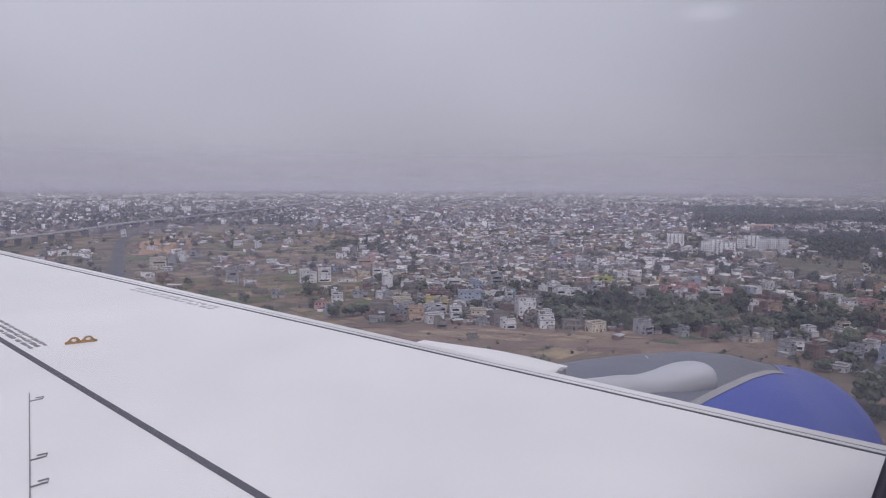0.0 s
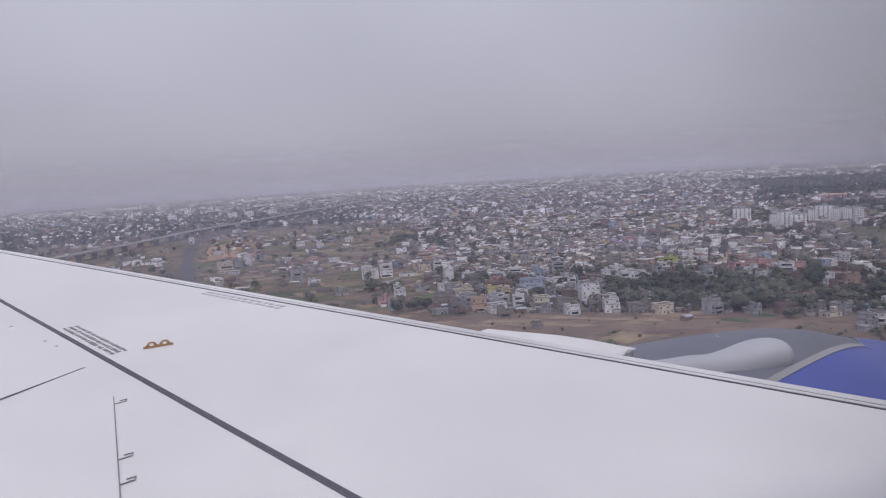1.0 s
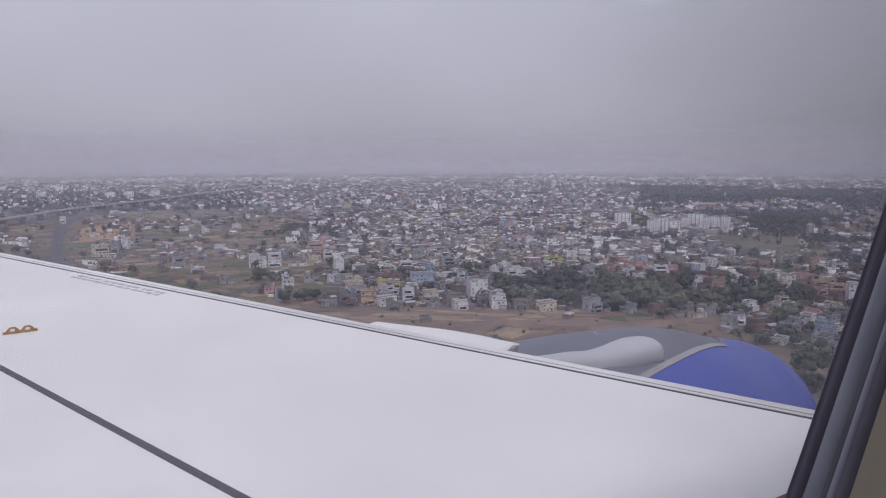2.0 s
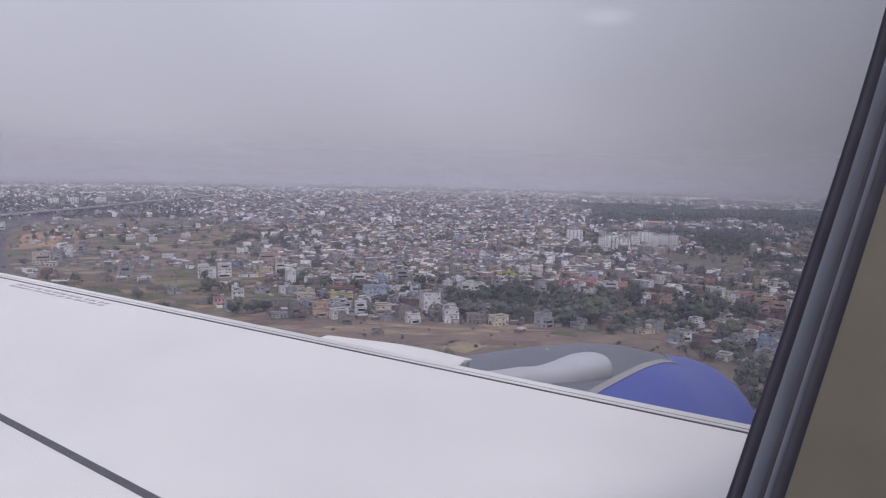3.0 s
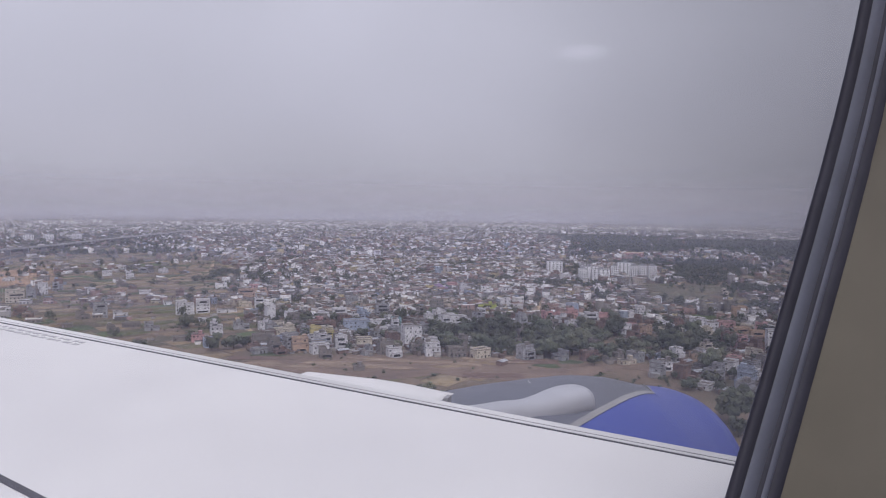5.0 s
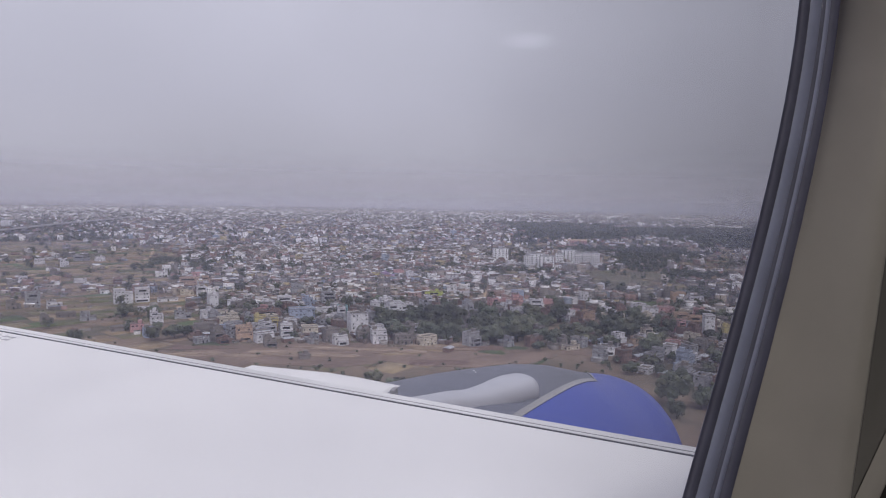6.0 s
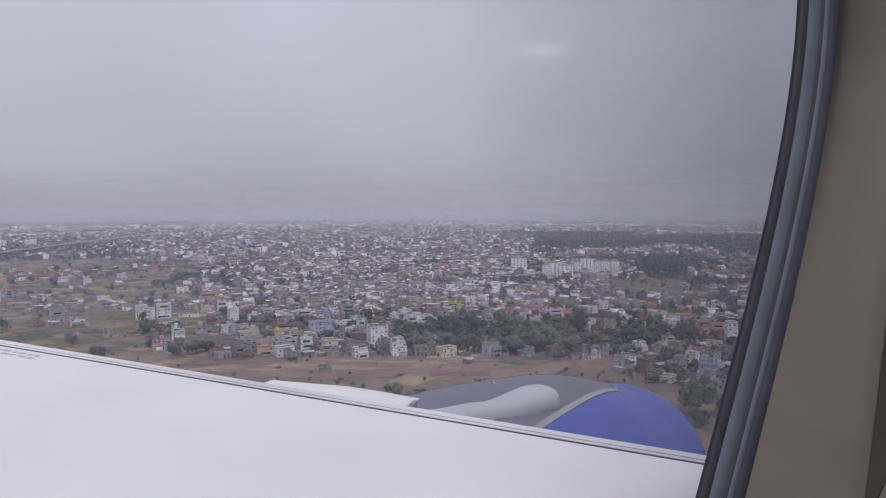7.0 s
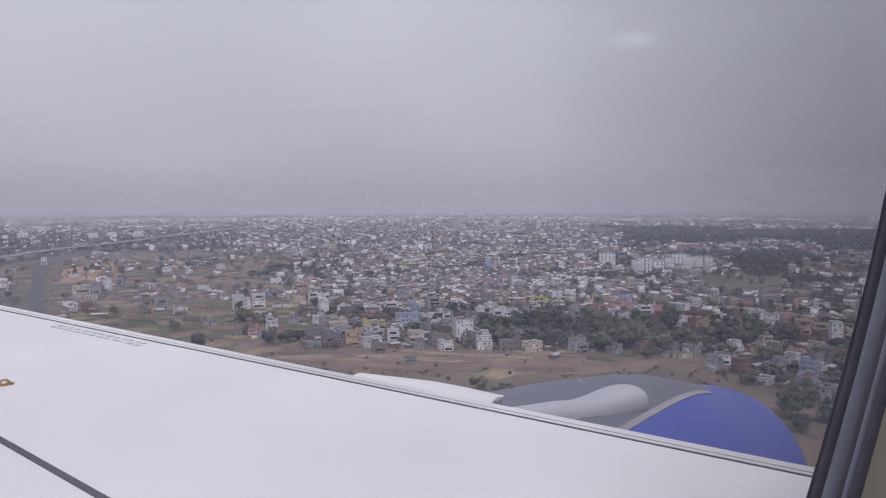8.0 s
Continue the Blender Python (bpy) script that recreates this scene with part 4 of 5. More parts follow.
def far_trees(name, r0, r1, step, seed, count, size, label):
    x, y, g = candidates(r0, r1, step, seed)
    keep = g.uniform(size=len(x)) < woods(x, y)
    for line in (HIGHWAY, BRANCH):
        keep &= ~near_line(x, y, line, 22)
    keep &= (~in_rect(x, y, *GREEN) | (g.uniform(size=len(x)) < 0.22)) & ~in_rect(x, y, *BARE) & (g.uniform(size=len(x)) > 0.2 * (np.hypot(x, y) < 760))
    x, y = x[keep] + g.uniform(-4, 4, keep.sum()), y[keep] + g.uniform(-4, 4, keep.sum())
    rad = g.uniform(2.6, 6.2, len(x)) * (step / 11) ** 0.5
    v, q = leaf_cloud(x, y, np.full(len(x), 1.2), rad, rad * g.uniform(1.4, 2.0, len(x)), count, size, g)
    return tagged(link_mesh(name, quads_mesh(name, v, q), LEAF), label, "trees", kind="stuff")


# single houses along the near edge, each with its parts
def build_house(w, d, floors, paint, style):
    """A flat-roofed house of one to three masses: the upper floors step back or cover a part of the lower ones."""
    pick = random.Random(int(w * 101 + d * 37) + floors * 13 + style * 7 + len(paint))
    root = new("house")
    wall_mat = WALL[paint]
    low = max(1, floors - 1)
    if style == 0 or (floors == 1 and style in (1, 3)):
        masses = [(-w / 2, w / 2, -d / 2, d / 2, 0, floors)]
    elif style == 1:  # upper floor on one half
        masses = [(-w / 2, w / 2, -d / 2, d / 2, 0, low), (-w / 2 + 0.06, w * 0.1, -d / 2 + 0.06, d / 2 - 0.06, low, floors)]
    elif style == 2:  # lower wing beside
        masses = [(-w / 2, w * 0.22, -d / 2, d / 2, 0, floors), (w * 0.22, w / 2 + 1.5, -d / 2 + 1.2, d / 2 - 0.8, 0, low if floors > 1 else 1)]
    elif style == 3:  # front terrace
        masses = [(-w / 2, w / 2, -d / 2, d / 2, 0, low), (-w / 2 + 0.06, w / 2 - 0.06, -d / 2 + 2.6, d / 2 - 0.06, low, floors)]
    elif style == 4:  # lean-to in front
        masses = [(-w / 2, w / 2, -d / 2 + 1.6, d / 2, 0, floors), (-w * 0.3, w / 2 - 0.1, -d / 2 - 0.6, -d / 2 + 1.6, 0, low if floors > 2 else 1)]
    else:  # narrow tower on a wide base
        masses = [(-w / 2, w / 2, -d / 2, d / 2, 0, low), (w * 0.05, w / 2 - 0.06, -d / 2 + 0.06, d * 0.25, low, floors)]
    bm = bmesh.new()
    for x0, x1, y0, y1, f0, f1 in masses:
        box(bm, x0, x1, y0, y1, f0 * 3.2, f1 * 3.2)
    part("wall", bm, wall_mat, root)
    bm = bmesh.new()
    for x0, x1, y0, y1, f0, f1 in masses:
        box(bm, x0 - 0.3, x1 + 0.25, y0 - 0.4, y1 + 0.25, f1 * 3.2, f1 * 3.2 + 0.2)
    roof = part("roof", bm, ROOF, root, "grey flat roof slab")
    bm = bmesh.new()
    for k, (x0, x1, y0, y1, f0, f1) in enumerate(masses):
        h = f1 * 3.2 + 0.2
        rise = pick.choice((0.25, 0.7, 0.95, 1.0))
        for b in ((x0, x1, y0, y0 + 0.18), (x0, x1, y1 - 0.18, y1), (x0, x0 + 0.18, y0 + 0.18, y1 - 0.18), (x1 - 0.18, x1, y0 + 0.18, y1 - 0.18)):
            box(bm, *b, h, h + rise)
    part("parapet", bm, wall_mat, roof)
    x0, x1, y0, y1, f0, f1 = masses[1] if len(masses) > 1 and masses[1][5] == floors else masses[0]
    h = f1 * 3.2 + 0.2
    if pick.random() < 0.5 and x1 - x0 > 5:
        bm = bmesh.new()
        sx, sy = pick.uniform(x0 + 0.4, x1 - 3.2), pick.uniform(y0 + 0.5, max(y0 + 0.6, y1 - 3.6))
        box(bm, sx, sx + 2.8, sy, sy + 3.2, h, h + 2.3)
        box(bm, sx - 0.2, sx + 3.0, sy - 0.5, sy + 3.4, h + 2.3, h + 2.45)
        part("stair_head", bm, pick.choice((wall_mat, WALL["bare cement"])), roof)
    if pick.random() < 0.4:
        bm = bmesh.new()
        tx, ty = pick.uniform(x0 + 1, x1 - 1), pick.uniform(y0 + 1, y1 - 1)
        bmesh.ops.create_cone(bm, cap_ends=True, segments=10, radius1=0.6, radius2=0.55, depth=1.2, matrix=Matrix.Translation((tx, ty, h + 0.6)))
        bmesh.ops.create_cone(bm, cap_ends=True, segments=10, radius1=0.55, radius2=0.25, depth=0.2, matrix=Matrix.Translation((tx, ty, h + 1.3)))
        part("water_tank", bm, TANK, roof, "black plastic water tank")
    for x0, x1, y0, y1, f0, f1 in masses:
        for fl in range(f0, f1):
            z = fl * 3.2
            wide = x1 - x0
            veranda = pick.random() < 0.22 and wide > 4
            if veranda:  # veranda shade put in as a dark slab, with a parapet in front
                bm = bmesh.new()
                v0, v1 = x0 + wide * pick.uniform(0.08, 0.3), x1 - wide * pick.uniform(0.08, 0.3)
                box(bm, v0, v1, y0 - 0.04, y0 + 0.02, z + 0.2, z + 2.5)
                box(bm, v0 - 0.2, v1 + 0.2, y0 - 1.2, y0, z - 0.12, z + 0.02, 1)
                box(bm, v0 - 0.2, v1 + 0.2, y0 - 1.2, y0 - 1.08, z + 0.02, z + 0.85, 1)
                box(bm, v0 - 0.3, v1 + 0.3, y0 - 1.4, y0 - 0.002, z + 2.62, z + 2.76, 1)
                part("balcony", bm, [GLASS_DARK, wall_mat], root)
            else:
                n = max(1, int(wide / 3.2))
                shade = pick.random() < 0.5
                for k in range(n):
                    if pick.random() < 0.35:
                        continue
                    c = x0 + (k + pick.uniform(0.35, 0.65)) * wide / n
                    a = pick.uniform(0.4, 0.8)
                    low_z = 0.1 if fl == f0 == 0 and k == n // 2 else pick.uniform(0.85, 1.1)
                    bm = bmesh.new()
                    box(bm, c - a, c + a, y0 - 0.03, y0 + 0.02, z + low_z, z + 2.15)
                    if shade:
                        box(bm, c - a - 0.25, c + a + 0.25, y0 - 0.55, y0 - 0.031, z + 2.25, z + 2.35, 1)
                    part("door" if low_z == 0.1 else "window", bm, [GLASS_DARK, wall_mat], root)
            if pick.random() < 0.75:
                c = y0 + (y1 - y0) * pick.uniform(0.3, 0.7)
                bm = bmesh.new()
                box(bm, x0 - 0.03, x0 + 0.02, c - 0.6, c + 0.6, z + 1.0, z + 2.2)
                part("window", bm, GLASS_DARK, root)
    word = {1: "single-storey", 2: "two-storey", 3: "three-storey", 4: "four-storey", 5: "five-storey"}[floors]
    return tagged(root, f"{paint} {word} flat-roofed town house", "house", "town houses")


def build_shed(w, d, h):
    root = new("shed")
    bm = bmesh.new()
    box(bm, -w / 2, w / 2, -d / 2, d / 2, 0, h)
    part("wall", bm, WALL["bare brick"], root)
    bm = bmesh.new()
    a = [Vector((-w / 2 - 0.4, y, z)) for y, z in ((-d / 2 - 0.4, h), (0, h + 0.9), (d / 2 + 0.4, h))]
    top = [a, [p + Vector((w + 0.8, 0, 0)) for p in a]]
    grid(bm, top)
    grid(bm, [[p + Vector((0, 0, 0.12)) for p in r] for r in top])
    for r in top:
        for p, q in zip(r, r[1:]):
            bm.faces.new([bm.verts.new(v) for v in (p, q, q + Vector((0, 0, 0.12)), p + Vector((0, 0, 0.12)))])
    part("roof", bm, TIN, root, "grey tin roof")
    return tagged(root, "low brick shed with a grey tin roof", "shed", "town sheds")


NEAR_R = 760.0
placed = []
cache = {}


def put_house(x, y, w, d, floors, paint, style, turn):
    key = (w, d, floors, paint, style)
    m = pose(x, y, 0, 0, 0, -turn)
    if key in cache:
        return copy_thing(cache[key], m)
    cache[key] = build_house(*key)
    cache[key].matrix_basis = m
    return cache[key]


def single(x, y, w, d, floors, paint, style, turn=None):
    """One house that can be told apart from its neighbours; its front turns half towards the flight path."""
    placed.append((x, y, max(w, d)))
    put_house(x, y, w, d, floors, paint, style, 0.75 * math.degrees(math.atan2(x, y)) if turn is None else turn)


# houses among the fields
single(66, 1360, 9, 9, 4, "white", 0)
single(93, 1125, 14, 8, 1, "white", 0)
single(79, 892, 18, 10, 4, "cream", 3)
single(98, 927, 9, 9, 4, "pale grey", 1)
single(113, 952, 10, 9, 4, "white", 0)
single(132, 982, 10, 8, 3, "pale grey", 2)
single(219, 1138, 13, 9, 2, "white", 0)
single(238, 1084, 9, 9, 3, "white", 2)
single(279, 1160, 22, 9, 2, "pale grey", 1)
single(300, 1142, 14, 9, 2, "white", 4)
single(208, 988, 14, 9, 2, "bare cement", 1)
single(188, 904, 14, 8, 2, "orange", 3)
single(214, 897, 13, 9, 1, "white", 0)
single(160, 931, 12, 9, 2, "white", 0)
single(135, 736, 12, 11, 5, "pale grey", 5)
single(119, 736, 10, 8, 2, "bare cement", 2)
single(150, 722, 13, 9, 2, "white", 1)
single(147, 666, 15, 8, 1, "bare cement", 4)
single(158, 640, 12, 9, 2, "pale grey", 1)
single(208, 715, 17, 10, 4, "white", 1)
single(226, 716, 13, 9, 4, "white", 0)
single(247, 706, 19, 8, 1, "white", 0)
single(212, 658, 16, 8, 1, "white", 4)
single(199, 595, 10, 9, 3, "white", 1)
single(224, 606, 12, 8, 2, "pale grey", 2)
# the quarter behind the bare field
single(304, 797, 22, 9, 3, "orange", 3)
single(326, 800, 12, 9, 3, "orange", 1)
single(341, 866, 16, 8, 2, "pink", 2)
single(278, 738, 13, 9, 2, "cream", 1)
single(287, 721, 9, 9, 3, "white", 0)
single(266, 641, 8, 12, 4, "white", 0, 10)
single(367, 663, 12, 10, 4, "pale grey", 3)
single(380, 650, 12, 10, 3, "bare cement", 1)
single(364, 596, 13, 10, 4, "pale grey", 3)
single(411, 645, 10, 9, 4, "bare cement", 1)
single(324, 610, 13, 9, 3, "white", 4)
single(305, 543, 22, 9, 3, "pale blue", 0)
single(331, 549, 15, 9, 2, "white", 3)
single(340, 533, 8, 9, 3, "turquoise", 0)
single(324, 510, 6, 9, 4, "white", 0)
single(312, 467, 14, 11, 5, "white", 0, 14)
single(371, 500, 7, 9, 5, "white", 1)
single(384, 508, 9, 9, 4, "white", 2)
single(404, 502, 15, 9, 2, "white", 4)
single(469, 561, 19, 10, 3, "lime green", 3)
single(509, 579, 11, 9, 3, "white", 0)
single(514, 728, 10, 9, 3, "yellow", 0)
single(527, 722, 17, 9, 3, "lilac", 1)
single(557, 739, 13, 9, 3, "pink", 0)
single(541, 690, 13, 10, 4, "white", 1)
single(228, 492, 12, 10, 3, "orange", 3)
single(258, 527, 9, 9, 3, "yellow", 0)
single(272, 525, 9, 9, 2, "yellow", 1)
single(243, 490, 11, 8, 2, "pale blue", 0)
single(257, 481, 9, 9, 3, "white", 3)
single(234, 462, 9, 8, 2, "bare cement", 1)
single(277, 481, 12, 9, 2, "cream", 0)
single(284, 568, 24, 10, 2, "bare brick", 0)
single(217, 537, 17, 9, 2, "bare cement", 4)
single(355, 452, 17, 11, 1, "white", 0)
single(234, 413, 7, 6, 1, "bare cement", 0)
single(548, 1060, 38, 12, 2, "pink", 0)
single(637, 1222, 16, 10, 3, "white", 1)
single(744, 1240, 14, 10, 5, "white", 0)
# the reddish quarter beside the meadow
single(529, 499, 11, 10, 4, "pale blue", 0)
single(515, 486, 10, 10, 4, "pink", 1)
single(501, 448, 12, 10, 4, "white", 3)
single(595, 463, 14, 10, 3, "white", 1)
single(580, 466, 10, 9, 2, "white", 2)
single(671, 502, 8, 8, 3, "white", 0)
single(661, 396, 14, 11, 4, "orange", 3)
single(572, 369, 10, 9, 3, "white", 0)
single(584, 362, 14, 9, 3, "pink", 0)
single(581, 345, 13, 9, 2, "orange", 4)
single(694, 394, 14, 9, 2, "white", 3)
single(525, 378, 20, 9, 2, "cream", 4)
single(414, 300, 12, 9, 2, "white", 2)
single(455, 302, 14, 9, 2, "orange", 1)
single(820, 512, 8, 8, 3, "cream", 1)
single(560, 318, 12, 9, 3, "orange", 3)
single(540, 295, 8, 9, 5, "white", 0)
single(539, 277, 9, 9, 3, "yellow", 0)
single(548, 245, 12, 9, 3, "pale blue", 0)
single(590, 294, 12, 9, 3, "white", 1)
single(745, 328, 18, 10, 3, "pink", 2)
single(833, 406, 10, 9, 3, "yellow", 0)
NAMED = len(placed)

names = ["white"] * 7 + ["pale grey"] * 6 + ["bare cement"] * 10 + ["cream"] * 2 + ["bare brick"] * 6 + ["pink", "pale blue"]
ruddy = ["orange", "pink", "bare brick", "bare brick", "cream", "white", "white", "bare cement"]
kinds = [(9, 8, 1), (8, 6, 1), (12, 7, 1), (10, 8, 2), (13, 8, 2), (8, 9, 2), (8, 8, 3), (11, 9, 3), (7, 11, 2)]
shed = build_shed(8, 5, 2.8)
shed.matrix_basis = pose(326, 373, 0, 0, 0, 20)
x, y, g = candidates(290, NEAR_R, 12.6, 21)
keep = g.uniform(size=len(x)) < houses_share(x, y) * 1.05
turns = np.degrees(turn_of(x, y))
count = 0
order = np.argsort(np.hypot(x, y))
for i in order:
    if not keep[i] or any(math.hypot(x[i] - a, y[i] - b) < 6 + c * 0.5 for a, b, c in placed):
        continue
    if math.degrees(math.atan2(x[i], y[i])) < 2 or count >= 300:
        continue
    placed.append((x[i], y[i], 9))
    count += 1
    if rnd.random() < 0.14:
        copy_thing(shed, pose(x[i], y[i], 0, 0, 0, turns[i]))
        continue
    w, d, fl = kinds[rnd.randrange(len(kinds))]
    paints = ruddy if x[i] > 470 else names
    put_house(x[i], y[i], w, d, fl, paints[rnd.randrange(len(paints))], rnd.randrange(6), -turns[i])
NEAR_END = max(math.hypot(a, b) for a, b, c in placed[NAMED:])

# apartment blocks
def build_block(w, d, floors):
    root = tagged(new("apartment_block"), "white many-storeyed apartment block with balconies", "building", "apartment blocks")
    h = floors * 3.1
    bm = bmesh.new()
    box(bm, -w / 2, w / 2, -d / 2, d / 2, 0, h)
    part("wall", bm, BRIGHT_WALL, root)
    bm = bmesh.new()
    box(bm, -w / 2, w / 2, -d / 2, d / 2, h, h + 0.3)
    box(bm, -3, 3, -2.5, 2.5, h + 0.3, h + 3.4)
    part("roof", bm, WALL["pale grey"], root)
    for k in range(4):
        c = (k - 1.5) * w / 4
        for fl in range(floors):
            z = fl * 3.1
            bm = bmesh.new()
            box(bm, c - w * 0.042, c + w * 0.042, -d / 2 - 0.05, -d / 2 + 0.02, z + 0.8, z + 2.3)
            box(bm, c - w * 0.1, c + w * 0.1, -d / 2 - 1.0, -d / 2 + 0.02, z - 0.1, z + 0.6, 1)
            part("window", bm, [GLASS_DARK, BRIGHT_WALL], root)
    for fl in range(floors):
        for c in (-d * 0.25, d * 0.25):
            bm = bmesh.new()
            box(bm, -w / 2 - 0.05, -w / 2 + 0.02, c - 0.8, c + 0.8, fl * 3.1 + 0.9, fl * 3.1 + 2.3)
            part("window", bm, GLASS_DARK, root)
    return root


wide_block, slim_block = build_block(24, 14, 7), build_block(11, 14, 7)
wide_block.matrix_basis = pose(789, 690, 0, 0, 0, -44)
slim_block.matrix_basis = pose(879, 703, 0, 0, 0, -44)
for x0, y0, a in ((893, 697, -44), (907, 690, -44), (775, 712, -40), (852, 717, -44)):
    copy_thing(slim_block, pose(x0, y0, 0, 0, 0, a))
for x0, y0, a in ((808, 730, -42), (915, 750, -40), (833, 827, -36), (215, 2060, -6), (262, 2075, -6), (120, 2560, -4), (60, 2200, 0), (330, 2090, -10)):
    copy_thing(wide_block, pose(x0, y0, 0, 0, 0, a))


def build_hall(w, d, h, paint, label):
    """A long low hall with a shallow gabled roof and a row of openings."""
    root = tagged(new("hall"), label, "building")
    bm = bmesh.new()
    box(bm, -w / 2, w / 2, -d / 2, d / 2, 0, h)
    part("wall", bm, WALL[paint], root)
    bm = bmesh.new()
    prof = [Vector((0, -d / 2 - 0.6, h)), Vector((0, 0, h + d * 0.12)), Vector((0, d / 2 + 0.6, h))]
    lift = Vector((0, 0, 0.25))
    loop = prof + [p + lift for p in reversed(prof)]
    made = grid(bm, [[p + Vector((x, 0, 0)) for p in loop] for x in (-w / 2 - 0.5, w / 2 + 0.5)], close=True)
    for m in made:
        bm.faces.new(m)
    part("roof", bm, TIN if paint != "pink" else WALL["orange"], root, "shallow sheet roof")
    n = int(w / 5)
    for k in range(n):
        c = (k + 0.5 - n / 2) * w / n
        bm = bmesh.new()
        box(bm, c - 1.1, c + 1.1, -d / 2 - 0.05, -d / 2 + 0.02, h * 0.3, h * 0.75)
        part("window", bm, GLASS_DARK, root)
    return root


build_hall(56, 22, 6, "white", "long white hall with a tin roof before the wood").matrix_basis = pose(1641, 1095, 0, 0, 0, -50)
build_hall(50, 18, 10, "pink", "long reddish hall at the wood's edge").matrix_basis = pose(1272, 1025, 0, 0, 0, -48)
build_hall(44, 16, 7, "orange", "long brownish hall in the clearing").matrix_basis = pose(1330, 960, 0, 0, 0, -52)

far_houses("mid_town", NEAR_END - 6, 1450, 13.8, 31, FAR_WALL, "dense flat-roofed houses in white, grey and brick", True)
far_houses("outer_town", 1450, 2600, 16.5, 32, FAR_WALL, "distant dense low houses in pale colours", False, 1.1)
far_houses("far_city", 2600, 4400, 22.0, 33, FAR_PALE, "far pale city blocks under the haze", False, 1.3)

def clutter(name, r0, r1, step, seed):
    """Huts, lean-tos, walls and tin roofs between the houses."""
    x, y, g = candidates(r0, r1, step, seed)
    keep = g.uniform(size=len(x)) < houses_share(x, y) * np.where(np.degrees(np.arctan2(x, y)) < 20, 0.35, 0.85)
    x, y = x[keep], y[keep]
    n = len(x)
    t = turn_of(x, y) + g.choice([0, math.pi / 2], n)
    w, d, h = g.uniform(2.0, 7.5, n), g.uniform(1.5, 5.5, n), g.uniform(1.4, 3.3, n)
    b = Boxes()
    z = np.zeros(n)
    b.add(x, y, t, -w / 2, w / 2, -d / 2, d / 2, z, h, 0, 1)
    k = g.uniform(size=n) < 0.5
    b.add(x[k], y[k], t[k], -w[k] / 2 - 0.5, w[k] / 2 + 0.5, -d[k] / 2 - 0.6, d[k] / 2 + 0.4, h[k], h[k] + 0.12, 1, 1)
    k = g.uniform(size=n) < 0.3  # yard walls
    b.add(x[k], y[k], t[k], w[k] / 2, w[k] / 2 + g.uniform(4, 11, k.sum()), d[k] * 0 - 0.12, d[k] * 0 + 0.12, z[k], z[k] + 1.7, 0, 0)
    return b.build(name, [HUTS, FAR_ROOF], "huts, yard walls and tin lean-tos between the houses", "huts")


clutter("huts", 330, 1400, 7.6, 61)

# ---- trees ----
def build_tree(rad, high, seed):
    g = np.random.default_rng(seed)
    root = tagged(new("tree"), "dark green broad-crowned tree among the houses", "tree", "town trees")
    bm = bmesh.new()
    bmesh.ops.create_cone(bm, cap_ends=True, segments=8, radius1=0.28, radius2=0.14, depth=high * 0.6, matrix=Matrix.Translation((0, 0, high * 0.3)))
    for k in range(4):
        m = pose(0, 0, high * (0.32 + 0.06 * k), 38, 0, k * 97) @ Matrix.Translation((0, 0, rad * 0.35))
        bmesh.ops.create_cone(bm, cap_ends=True, segments=6, radius1=0.11, radius2=0.04, depth=rad * 0.7, matrix=m)
    part("trunk", bm, BARK, root)
    v, q = leaf_cloud(np.zeros(1), np.zeros(1), np.array([high * 0.22]), np.array([rad]), np.array([high * 0.8]), 1100, 0.30, g)
    # solid lumps added to fill the crown's gaps, the leaves round them
    bm = bmesh.new()
    mid = v.reshape(-1, 4, 3).mean(1)
    for k in g.choice(len(mid), 18, replace=False):
        made = bmesh.ops.create_icosphere(bm, subdivisions=2, radius=rad * g.uniform(0.2, 0.32), matrix=Matrix.Translation(mid[k]))
        for p in made["verts"]:
            p.co += Vector(g.normal(size=3)) * rad * 0.035
    n0, verts = len(v), [tuple(p.co) for p in bm.verts]
    bm.verts.index_update()
    tris = [[n0 + p.index for p in f.verts] for f in bm.faces]
    bm.free()
    me = bpy.data.meshes.new("crown")
    me.from_pydata([tuple(p) for p in v] + verts, [], q.tolist() + tris)
    link_mesh("crown", me, LEAF, root)
    return root


trees = [build_tree(r, h, k) for k, (r, h) in enumerate(((5.6, 8.0), (4.4, 7.2), (7.2, 9.4), (3.2, 5.4), (6.2, 10.5), (4.8, 9.6)))]
x, y, g = candidates(290, NEAR_END, 9.5, 41)
keep = g.uniform(size=len(x)) < woods(x, y) * 0.72
for f in (GREEN, BARE, NEAR_RED, SOIL_EDGE):
    keep &= ~in_rect(x, y, *f)
for line in LANES:
    keep &= ~near_line(x, y, line, 3)
spots = [(a, b) for a, b, k in zip(x, y, keep) if k and all(math.hypot(a - p, b - q) > 4 + c * 0.5 for p, q, c in placed)]
rnd.shuffle(spots)
spots.sort(key=lambda p: -float(woods(np.float64(p[0]), np.float64(p[1])) > 0.6))
for k, (a, b) in enumerate(spots[:290]):
    a, b = a + rnd.uniform(-4, 4), b + rnd.uniform(-4, 4)
    s = rnd.uniform(0.8, 1.4)
    m = pose(a, b, 0, 0, 0, rnd.uniform(0, 360)) @ Matrix.Diagonal((s, s, s * rnd.uniform(0.85, 1.1), 1))
    if k < len(trees):
        trees[k].matrix_basis = m
    else:
        copy_thing(trees[rnd.randrange(len(trees))], m)
far_trees("mid_trees", 330, 1500, 10, 42, 120, 0.60, "dark green trees between the houses")
